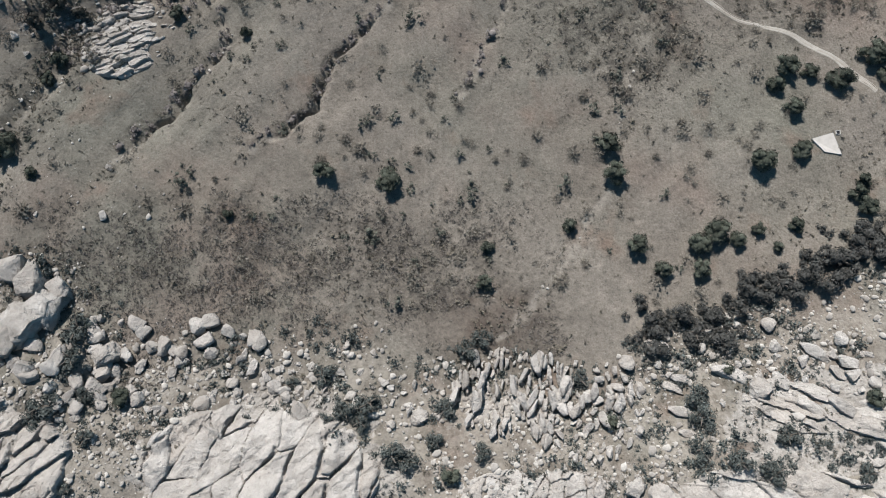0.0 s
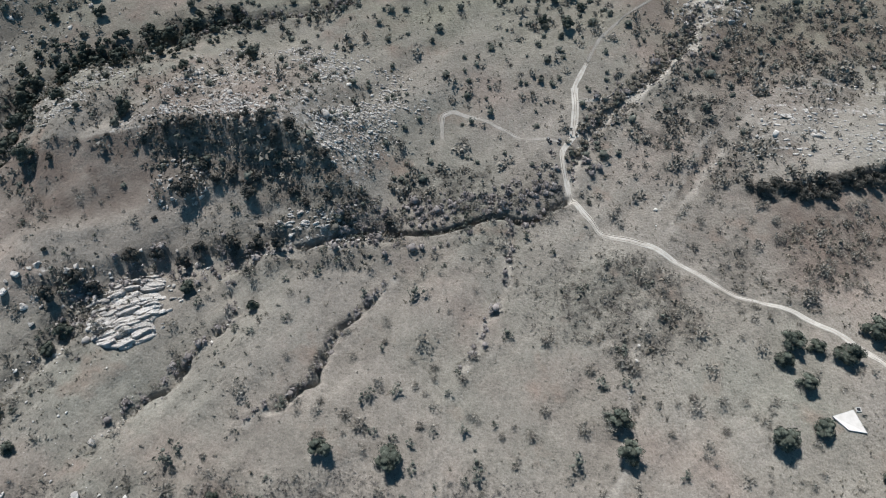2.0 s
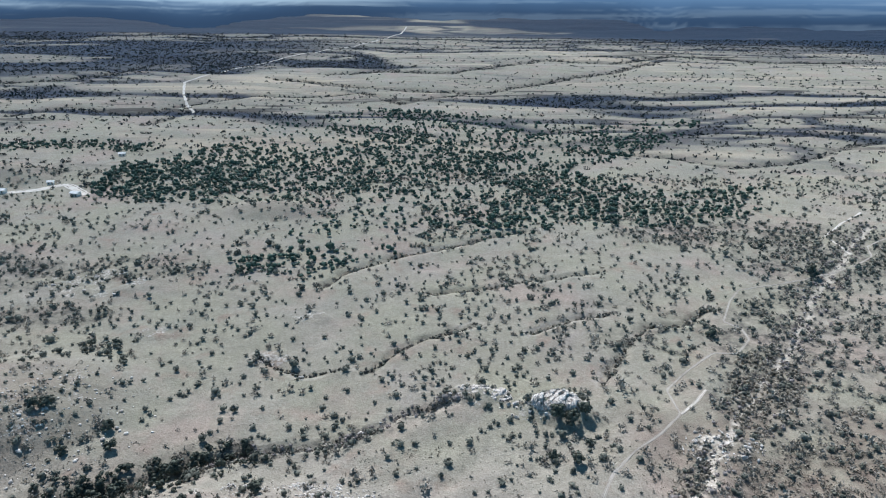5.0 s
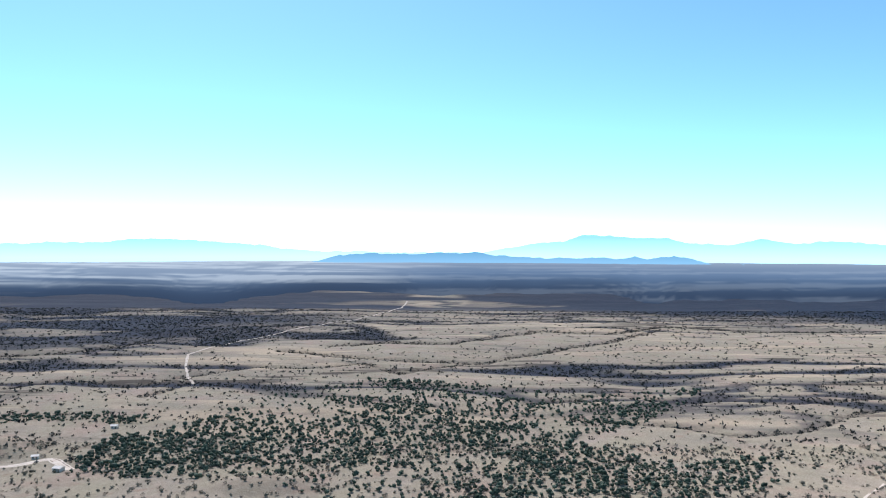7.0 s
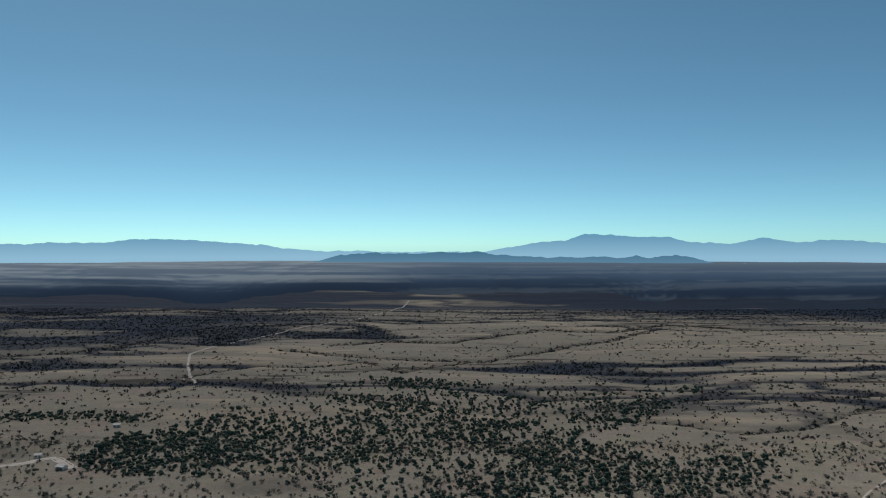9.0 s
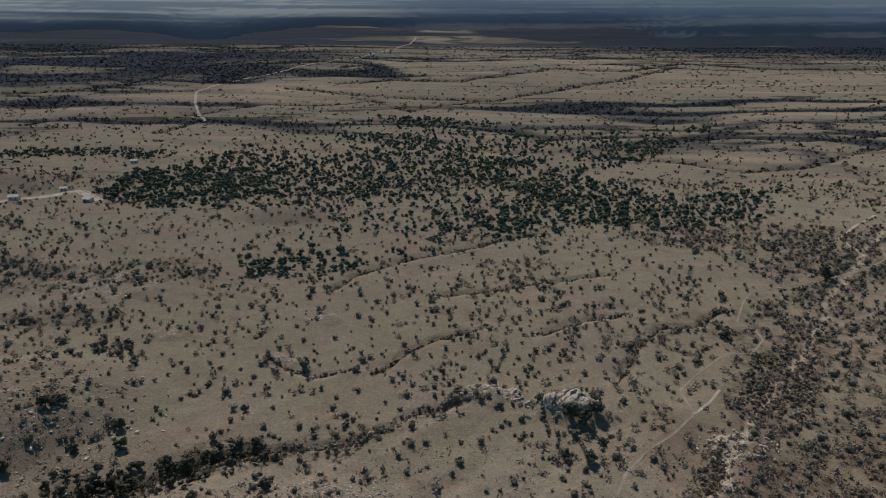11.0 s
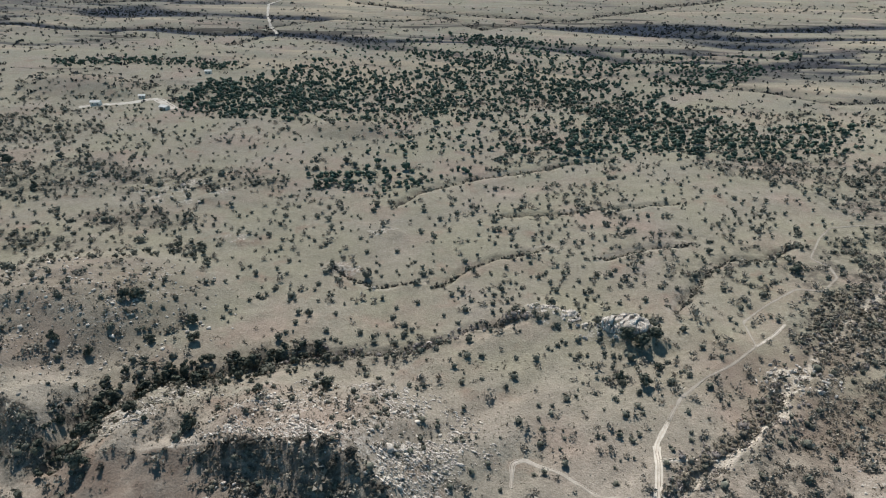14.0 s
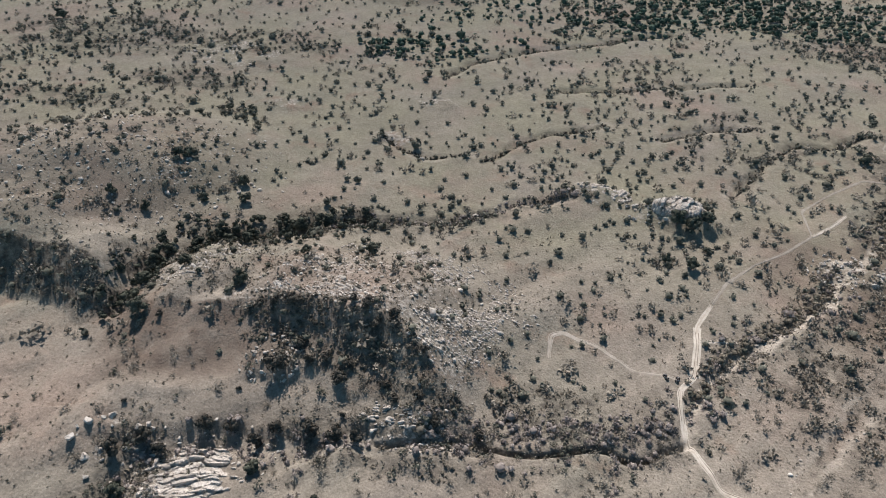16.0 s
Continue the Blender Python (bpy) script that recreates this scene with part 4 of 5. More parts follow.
def tree_maker(kind, crowns, material, bark=BARK):
    """Makes trees of one kind: each an empty with a trunk and a crown that share their meshes."""
    made = []
    for k, (v, f) in enumerate(crowns):
        holder = new(kind)
        tv, tf = trunk_shape(900 + k)
        part("trunk", tv, tf, bark, holder, "grey-brown forked trunk")
        part("crown", v, f, material, holder)
        made.append([holder, False])
    count = [0]

    def plant(x, y, wide, label, category, group, tall=1.0):
        rng = random.Random(count[0] * 7 + 3)
        slot = made[rng.randrange(len(made))]
        for extra in made:
            if not extra[1]:
                slot = extra
                break
        count[0] += 1
        m = Matrix.Translation((x, y, float(high(x, y)[0]) - 0.05)) @ Matrix.Rotation(rng.uniform(0, 6.28), 4, "Z") @ Matrix.Diagonal((wide, wide * rng.uniform(0.85, 1.1), wide * tall * rng.uniform(0.9, 1.1), 1))
        if slot[1]:
            ob = copy_thing(slot[0], Matrix.Identity(4))
            ob.matrix_basis = m
        else:
            ob, slot[1] = slot[0], True
            ob.matrix_basis = m
        return tagged(ob, label, category, group)

    return plant


CROWNS = [crown_shape(20 + k, lumps=14 + k % 5, leaves=1250, leaf=0.043) for k in range(6)]
SHAGGY = [crown_shape(40 + k, lumps=10, leaves=720, leaf=0.050, tall=0.75, core=0.45) for k in range(4)]
SLIM = [crown_shape(60 + k, lumps=9, leaves=420, leaf=0.08, tall=1.0, core=0.8) for k in range(3)]
TWIGS = [twig_shape(80 + k, 110, 0.75, 100) for k in range(5)]

plant_oak = tree_maker("oak_tree", CROWNS, OAK)
for x, y, w in OAKS + OAKS_B:
    plant_oak(x, y, w, "dark green rounded oak standing in dry grass", "tree", "oaks on the grassy slope", 0.85)
for x, y, w in BACK_TREES + BACK_TREES_B:
    plant_oak(x, y, w, "dark green oak beside the dry creek bed", "tree", "oaks along the back creek")
plant_stream = tree_maker("streamside_tree", SHAGGY, STREAMSIDE)
plant_hill = tree_maker("hillside_juniper", SHAGGY, DARK)
for x, y, w in STREAM_TREES:
    plant_stream(x, y, w, "dark grey-green streamside tree with ragged crown", "tree", "trees along the stream", 0.9)
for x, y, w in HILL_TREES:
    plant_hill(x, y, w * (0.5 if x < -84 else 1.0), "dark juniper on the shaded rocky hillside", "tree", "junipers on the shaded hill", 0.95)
# a few trees grow here; the rest are added to darken the shadow band
for x, y in LEDGE[:-1]:
    for k in range(6):
        plant_hill(x + 2.3 * k + (k % 2), y - 1.0 - 1.3 * (k % 3), 4.5 + (k * 7 + x) % 3, "dark ragged tree under the pale ledge", "tree", "trees under the ledge", 0.8)
plant_tall = tree_maker("juniper_tree", SLIM, DARK)
for x, y, w in CANYON_TREES:
    plant_tall(x, y, w, "tall dark juniper in the narrow canyon", "tree", "junipers in the canyon", 1.15)
plant_bush = tree_maker("grey_bush", [crown_shape(70 + k, lumps=11, leaves=760, leaf=0.042, tall=0.60, core=0.4) for k in range(4)], GREYLEAF)
for x, y, w in SLOPE_BUSHES + SLOPE_BUSHES_B:
    plant_bush(x, y, w * 1.15, "grey-green leafy bush among pale boulders", "bush", "bushes among the boulders", 0.9)
plant_twigs = tree_maker("mesquite_shrub", TWIGS, SCRUB)
for x, y, w in SHRUBS + SHRUBS_B:
    plant_twigs(x, y, w, "bare grey-brown mesquite shrub on dry grass", "shrub", "shrubs on the grassy slope", 0.9)


# ---- scrub, wood and grass ----
def rain(n, x0, x1, y0, y1, seed, chance):
    """Random places, kept by a chance from 0 to 1 at each."""
    rng = np.random.default_rng(seed)
    x, y = rng.uniform(x0, x1, n), rng.uniform(y0, y1, n)
    keep = rng.uniform(0, 1, n) < chance(x, y)
    return x[keep], y[keep], rng


def off_roads(x, y):
    clear = np.minimum(off_line(x, y, ROAD_MAIN, 8), off_line(x, y, ROAD_SPUR, 8))
    yard = np.hypot(x - CATCHMENT[0][0], y - CATCHMENT[0][1]) - 5
    return ease(np.minimum(np.minimum(clear, yard), off_line(x, y, YARD, 9) - 3), 1.8, 3.2)


def seen_wedge(x, y):
    return (np.abs(x) < 150 + 0.9 * np.clip(y, 0, None)).astype(float)


def shrub_chance(x, y):
    z, rock, brush, red, wash, far, woods = land(x, y)
    thick = (0.15 + 0.30 * ease(fbm(x, y, 45, 3, 101) + x / 420 * (1 - 0.8 * ease(y, 230, 340)), -0.4, 0.6)) * (0.55 + 0.45 * ease(y, 110, 200)) + 0.85 * brush
    return thick * off_roads(x, y) * seen_wedge(x, y) * (1 - 0.75 * ease(-beyond(x, y, ROCKEDGE), -2, 4)) * (1 - 0.5 * ease(y, 60, 20)) * (1 - 0.8 * ease(wash, 0.3, 0.6) * (x > 100)) * (1 - 0.85 * ease(mound(x, y, 148, 166, 44, 22, 1), 0.05, 0.3))


def tuft_chance(x, y):
    z, rock, brush, red, wash, far, woods = land(x, y)
    return (0.10 + 0.26 * ease(fbm(x, y, 26, 3, 103), -0.1, 0.6) + 0.75 * brush + 0.25 * rock + 0.7 * mound(x, y, -62, 165, 62, 32, 1) ** 0.5) * off_roads(x, y) * seen_wedge(x, y)


x, y, rng = rain(46000, -480, 430, 15, 620, 11, shrub_chance)
size = rng.gamma(5.0, 0.48, len(x)) + 0.85
half = rng.uniform(0, 1, len(x)) < 0.70 - 0.35 * ease(y, 120, 220) + 0.35 * ease(x, 50, 80) * (1 - ease(y, 280, 360))
BUSHES = [clump_shape(200 + k, 20, 0.11) for k in range(6)]
THIN = [fuzz_shape(220 + k, 40, 0.082) for k in range(6)]
near = y < 135
FINE_THIN = [fuzz_shape(220 + k, 130, 0.040) for k in range(6)]
FINE_BUSHES = [crown_shape(230 + k, lumps=5, leaves=110, leaf=0.055, tall=0.62, core=0.45) for k in range(6)]
for name, shapes, fine_shapes, who, wide, paint, label, seed in (
        ("scrub", THIN, FINE_THIN, half, 1.35, SCRUB, "bare grey-brown mesquite scrub dotting the grassland", 12),
        ("green_scrub", BUSHES, FINE_BUSHES, ~half, 1.10, SAGE, "grey-green leafy scrub dotting the grassland", 13)):
    strew(name, shapes, x[who & ~near], y[who & ~near], size[who & ~near] * wide, paint, label, "scrub", seed)
    strew(name, fine_shapes, x[who & near], y[who & near], size[who & near] * wide, paint, label + " below the track", "scrub", seed + 50)

x, y, rng = rain(56000, -200, 190, -45, 230, 14, tuft_chance)
strew("grass_tufts", [tuft_shape(240 + k, 8, 0.2) for k in range(6)], x, y, (rng.gamma(4, 0.16, len(x)) + 0.22) * (1 + 0.6 * land(x, y)[2]), TUFT, "small dark tufts and low weeds in the grass", "grass", 15)


x, y, rng = rain(70000, -125, 70, -8, 48, 16, lambda p, q: np.maximum(0.7 * land(p, q)[2], 0.8 * mound(p, q, -40, 26, 95, 25, 1, 5)) * (0.15 + 0.85 * ease(fbm(p, q, 9, 4, 105), -0.5, 0.4)))
x2, y2, rng2 = rain(9000, 20, 102, 66, 128, 18, lambda p, q: mound(p, q, 60, 98, 38, 28, 1) ** 0.6 * (0.2 + 0.8 * ease(fbm(p, q, 8, 3, 106), -0.4, 0.4)) * off_roads(p, q))
x, y = np.concatenate([x, x2]), np.concatenate([y, y2])
strew("low_brush", [tuft_shape(320 + k, 8) for k in range(6)], x, y, rng.gamma(4, 0.13, len(x)) + 0.2, LOWBRUSH, "low grey-brown brush on the stony flat", "brush", 17)


def wood_chance(x, y):
    dense = ease(fbm(x + 0.4 * y, y, 75, 3, 110, 1.8), -0.45, 0.25) * 0.75 + 0.25
    lobe = np.clip(mound(x, y, -240, 590, 90, 70, 1) + mound(x, y, 60, 520, 110, 60, 0.35) + mound(x, y, -100, 415, 55, 40, 0.4), 0, 1)
    row = 1 - ease(off_line(x, y, WESTWOOD, 40), 4, 30)
    return np.maximum(inside(x, y, FOREST), row) * np.clip(dense * 0.56 + lobe * 1.3 + 0.5 * row, 0, 1) * off_roads(x, y)


x, y, rng = rain(24500, -520, 330, 370, 910, 21, wood_chance)
WOOD = [crown_shape(260 + k, lumps=2, leaves=18, leaf=0.21, tall=0.62, core=1.25) for k in range(6)]
strew("oak_wood", WOOD, x, y, rng.normal(4.9, 1.3, len(x)).clip(2.2, 9), WOODLEAF, "open wood of dark green oaks on the plain", "wood", 22)


def along(line, n, spread, rng, shift=0.0):
    """Random places beside a line; shift moves them north of it."""
    p = np.array(line, float)
    at = np.concatenate([[0], np.cumsum(np.hypot(*np.diff(p, axis=0).T))])
    s = rng.uniform(0, at[-1], n)
    return np.interp(s, at, p[:, 0]) + rng.normal(0, spread, n), np.interp(s, at, p[:, 1]) + rng.normal(shift, spread, n)


rng = np.random.default_rng(23)
spots = [along(CREEK[6:14], 300, 3.4, rng, 7.5), along(CREEK[6:14], 30, 2.0, rng, -4.5), *[along(g, 46, 0.8, rng, 1.2) for g in SMALL_GULLIES[:3]], along(CREEK[12:23], 200, 3.0, rng), along(CREEK[:8], 150, 4.5, rng, 4.0), along(CREEK_UP[3:], 560, 9.0, rng), along(CREEK_BACK[6:], 130, 1.8, rng)]
x, y = np.concatenate([p[0] for p in spots]), np.concatenate([p[1] for p in spots])
keep = (rng.uniform(0, 1, len(x)) < off_roads(x, y)) & (off_line(x, y, RIDGE2, 14) > 8)
x, y = x[keep], y[keep]
strew("creek_thicket", THIN + BUSHES, x, y, rng.gamma(6, 0.42, len(x)).clip(0.9, 6), BRUSH, "dark tangled thicket along the dry creek", "thicket", 24)
# scrub packed closely so it also stands in for the shaded gully banks
spots = [along(g, int(len(g) * 34), 0.7, rng) for g in SMALL_GULLIES[4:10]] + [along(CREEK_BACK[6:], 150, 0.8, rng)]
x, y = np.concatenate([p[0] for p in spots]), np.concatenate([p[1] for p in spots])
strew("gully_scrub", [clump_shape(380 + k, 14, 0.12) for k in range(5)], x, y, rng.gamma(5, 0.30, len(x)).clip(0.6, 3.2), DARK, "dark low scrub deepening the shade of the narrow gullies", "scrub", 30)
x, y, rng3 = rain(9000, -130, 150, -42, 34, 35, lambda p, q: ease(-beyond(p, q, ROCKEDGE), -12, 0) * ease(fbm(p, q, 12, 3, 140), -0.35, 0.45))
strew("slope_brush", [fuzz_shape(300 + k, 40, 0.082) for k in range(5)], x, y, rng3.gamma(3, 0.66, len(x)).clip(0.7, 5.5), GREYLEAF, "grey leafy brush among the boulders", "scrub", 36)
x, y, rng4 = rain(1500, 112, 182, 222, 330, 38, lambda p, q: ease(mound(p, q, 148, 272, 20, 46, 1, -32), 0.05, 0.4) * 0.9)
x2, y2 = along(CREEK[:7], 150, 1.9, rng4, 5.5)
x, y = np.concatenate([x, x2]), np.concatenate([y, y2])
strew("creek_brushwood", BUSHES, x, y, rng4.gamma(7, 0.42, len(x)).clip(1.2, 5), TUFT, "dense dark leafless brushwood beside the sandy creek", "thicket", 39)
x, y = along(TREELINE, 130, 2.8, rng)
THICKET = [crown_shape(340 + k, lumps=6, leaves=260, leaf=0.062, tall=0.75, core=0.5) for k in range(5)]
strew("stream_thicket", THICKET, x, y, rng.gamma(7, 0.55, len(x)).clip(2, 7), STREAMSIDE, "dark thicket crowding the stream below the rocks", "thicket", 37)
x, y = along(CREEK_BACK[:8], 190, 6.0, rng)
strew("creek_oaks", [crown_shape(350 + k, lumps=4, leaves=90, leaf=0.10, tall=0.7, core=0.8) for k in range(5)], x, y, rng.gamma(7, 0.5, len(x)).clip(1.5, 7), OAK, "dark green oaks crowding the back creek", "wood", 34)


def hillside_chance(x, y):
    back = beyond(x, y, HILL)
    return ((back < 1.5) & (back > -26) & (off_line(x, y, RIDGE2, 14) > 9)) * ease(x + 9 * fbm(x, y, 9, 3, 40), -94, -84) * ease(-x, 14, 24) * 0.75


x, y, rng = rain(2600, -96, -12, 108, 162, 25, hillside_chance)
x2, y2, rng2 = rain(4600, -285, -135, 150, 280, 29, lambda p, q: 0.6 * (0.5 + 0.5 * (q < 180)) * mound(p, q, -215, 222, 105, 66, 1, 30) * (beyond(p, q, CREEK_BACK[:5]) > -200))
size = np.concatenate([rng.gamma(5, 0.26, len(x)) + 0.4, rng2.gamma(4, 0.22, len(x2)) + 0.3])
x, y = np.concatenate([x, x2]), np.concatenate([y, y2])
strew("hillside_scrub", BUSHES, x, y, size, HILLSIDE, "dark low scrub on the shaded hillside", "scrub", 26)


def far_chance(x, y):
    z, rock, brush, red, wash, far, woods = land(x, y)
    return (0.03 + 0.14 * (1 - ease(y, 800, 1100)) + 0.95 * np.maximum(brush ** 2, 0.5 * woods)) * seen_wedge(x, y) * (1 - inside(x, y, FOREST) * 0.7)


x, y, rng = rain(110000, -1500, 1350, 560, 1900, 27, far_chance)
strew("far_scrub", [tuft_shape(280 + k, 7, 0.26) for k in range(5)], x, y, rng.normal(3.6, 1.2, len(x)).clip(1.4, 8), FARSCRUB, "dark scrub in streaks over the far plain", "scrub", 28)


# ---- stones ----
def rock_shape(seed, dims, sub=2, planes=10, rough=0.10, boxy=False, chips_off=9):
    """A boulder cut by flat joints, its edges worn."""
    rng = np.random.default_rng(seed)
    bm = bmesh.new()
    bmesh.ops.create_icosphere(bm, subdivisions=sub, radius=1)
    v = np.array([p.co[:] for p in bm.verts])
    f = np.array([[p.index for p in q.verts] for q in bm.faces])
    bm.free()
    cuts = [(d, rng.uniform(0.36, 0.76)) for d in unit(rng, planes)]
    if boxy:
        axes = np.concatenate([np.eye(3), -np.eye(3)]) + rng.normal(size=(6, 3)) * 0.32
        cuts = [(d / np.linalg.norm(d), rng.uniform(0.42, 0.66)) for d in axes] + [(d, rng.uniform(0.55, 0.80)) for d in unit(rng, chips_off)]
    for d, cut in cuts:
        over = np.clip(v @ d - cut, 0, None)
        v = v - over[:, None] * d * 0.98
    if sub > 3:
        v = v + 0.22 * v * np.floor(2.5 * fbm(v[:, 0] * 1.4 + v[:, 2], v[:, 1] - v[:, 2], 0.6, 4, seed % 40))[:, None] / 2.5
    v = v + rough * v * fbm(v[:, 0] + 3 * v[:, 2] + seed, v[:, 1] - 2 * v[:, 2], 0.5, 4, seed % 50)[:, None]
    return v * np.array(dims) * 0.5 / np.abs(v).max(0), f


def rock_meshes(count, seed, dims, sub, boxy=False, chips_off=9):
    out = []
    for k in range(count):
        v, f = rock_shape(seed + k, dims, sub, boxy=boxy, chips_off=chips_off)
        ob = sheet("rock", v, f, STONE)
        out.append(ob.data)
        bpy.data.objects.remove(ob)
    return out


ROUND = rock_meshes(9, 300, (1.0, 0.85, 0.75), 3)
BLOCK = rock_meshes(9, 330, (1.0, 0.52, 0.8), 3, True)
LEDGE_ROCK = rock_meshes(9, 450, (1.0, 0.38, 0.30), 2, True, 2)
CRAG = rock_meshes(6, 420, (1.0, 0.8, 0.72), 4, True)
PILLAR = rock_meshes(9, 390, (1.0, 0.36, 0.75), 3, True)
SLAB = rock_meshes(9, 360, (1.0, 0.40, 0.26), 3, True, 4)


def lay(kind, meshes, x, y, wide, turn, label, group, rng, sink=0.25, tilt=10.0, tall=1.0):
    me = meshes[rng.randrange(len(meshes))]
    ob = new(kind, me)
    h = wide * tall
    z = float(high(x, y)[0])
    deep = min(v.co.z for v in me.vertices)
    ob.matrix_basis = Matrix.Translation((x, y, z - deep * h * (1 - 2 * sink))) @ Matrix.Rotation(radians(turn), 4, "Z") @ Euler((radians(rng.uniform(-tilt, tilt)), radians(rng.uniform(-tilt, tilt)), 0)).to_matrix().to_4x4() @ Matrix.Diagonal((wide, wide * rng.uniform(0.85, 1.15), h, 1))
    return tagged(ob, label, "rock", group)


stones = random.Random(5)
for x, y, w in BIG_BOULDERS:
    lay("boulder", CRAG if w > 4.5 else ROUND, x, y, w, stones.uniform(0, 360), "large pale weathered boulder on the rocky slope", "boulders on the near slope", stones, tall=0.95)


def heap(kind, meshes, count, cx, cy, rx, ry, small, big, turn, spread, label, group, sink=0.25, tilt=10.0, tall=1.0, spin=0.0, gap=0.15):
    c, s = math.cos(radians(spin)), math.sin(radians(spin))
    spots = []
    for _ in range(count * 12):
        if len(spots) >= count:
            break
        a, r = stones.uniform(0, 6.283), math.sqrt(stones.random())
        u, v = rx * r * math.cos(a), ry * r * math.sin(a)
        x, y, w = cx + u * c - v * s, cy + u * s + v * c, small + (big - small) * stones.random() ** 1.8
        if all((x - p) ** 2 + (y - q) ** 2 > (gap * (w + o)) ** 2 for p, q, o in spots):
            spots.append((x, y, w))
    for x, y, w in spots:
        lay(kind, meshes, x, y, w, turn + stones.gauss(0, spread), label, group, stones, sink, tilt, tall)


heap("jointed_rock", PILLAR, 130, 22, -8, 17, 11, 1.8, 7.0, 84, 16, "pale blocky granite pillar in a jointed outcrop", "jointed granite pillars", 0.1, 20, 1.0, 0.0, 0.11)
heap("jointed_rock", BLOCK, 80, 41, -13, 15, 13, 1.8, 5.8, 80, 28, "pale rounded granite block in a jointed outcrop", "jointed granite blocks", 0.12, 18, 0.95, 0.0, 0.14)
heap("bedrock_block", BLOCK, 34, -45, -8, 44, 8, 1.5, 5.5, 66, 18, "pale cracked bedrock block on the near slope", "bedrock blocks", 0.40, 16, 0.6, 0.0, 0.10)
heap("long_rock", SLAB, 34, 94, -10, 40, 13, 2.0, 11, -27, 12, "long pale granite slab lying along the slope", "tilted granite slabs", 0.15, 8, 1.0)
heap("long_rock", SLAB, 8, -104, -12, 18, 10, 3.0, 8, 48, 10, "long pale granite slab leaning on its neighbours", "leaning granite slabs", 0.15, 10, 1.3)
heap("boulder", ROUND, 110, -80, 0, 45, 13, 1.4, 6.5, 0, 90, "pale rounded boulder in a stony hollow", "boulders in the stony hollow", 0.2, 20, 0.9)
heap("boulder", ROUND, 60, -15, -6, 30, 10, 1.0, 4.0, 0, 90, "pale rounded boulder beside grey bushes", "boulders beside the bushes", 0.2, 20, 0.9)
heap("boulder", ROUND, 60, 85, -2, 34, 12, 1.0, 5.0, 0, 90, "pale rounded boulder among long slabs", "boulders among the slabs", 0.2, 20, 0.9)
heap("layered_rock", LEDGE_ROCK, 50, -88, 96, 15, 12, 1.0, 3.6, 16, 14, "pale layered rock ledge above the canyon", "layered ledges above the canyon", 0.2, 7, 1.3, 0.0, 0.11)
heap("canyon_boulder", ROUND, 30, -110, 98, 14, 10, 0.8, 3.5, 0, 90, "pale boulder in the canyon mouth", "boulders in the canyon", 0.2, 20, 0.9)
heap("outcrop_rock", BLOCK, 30, 46, 252, 19, 8, 1.0, 3.2, 0, 90, "pale block in a rock pile on the grassland", "rock pile on the grassland", 0.15, 20, 0.9)
heap("outcrop_rock", ROUND, 22, 18, 264, 15, 6, 0.8, 2.6, 0, 90, "pale boulder scattered over dry grass", "scattered boulders", 0.2, 20, 0.8)
heap("creek_boulder", BLOCK, 70, 113, 229, 17, 12, 0.8, 3.2, 0, 90, "white boulder in the dry creek bed", "white boulders in the creek bed", 0.2, 20, 0.8)
heap("layered_rock", SLAB, 12, 140, 160, 30, 12, 2.0, 6.0, -5, 8, "pale flat ledge on the bare hill", "ledges on the bare hill", 0.35, 6, 0.7)
heap("creek_boulder", BLOCK, 12, -30, 120, 12, 6, 0.8, 2.2, 0, 60, "pale rock at the creek's bend", "rocks at the creek bend", 0.2, 20, 0.9)
heap("layered_rock", LEDGE_ROCK, 85, -34, 121.5, 15, 4.5, 1.0, 3.8, 12, 20, "pale broken ledge at the creek's bend", "ledges at the creek bend", 0.25, 12, 1.2, -8, 0.10)
heap("hillside_rock", BLOCK, 75, -80, 135, 11, 9, 0.6, 2.2, 0, 60, "grey rock in the hillside's shade", "rocks at the hill's foot", 0.2, 20, 0.9)
heap("outcrop_rock", ROUND, 9, -205, 376, 36, 20, 1.5, 5.0, 0, 90, "pale boulder among distant scrub", "boulders in the far scrub", 0.2, 20, 0.8)


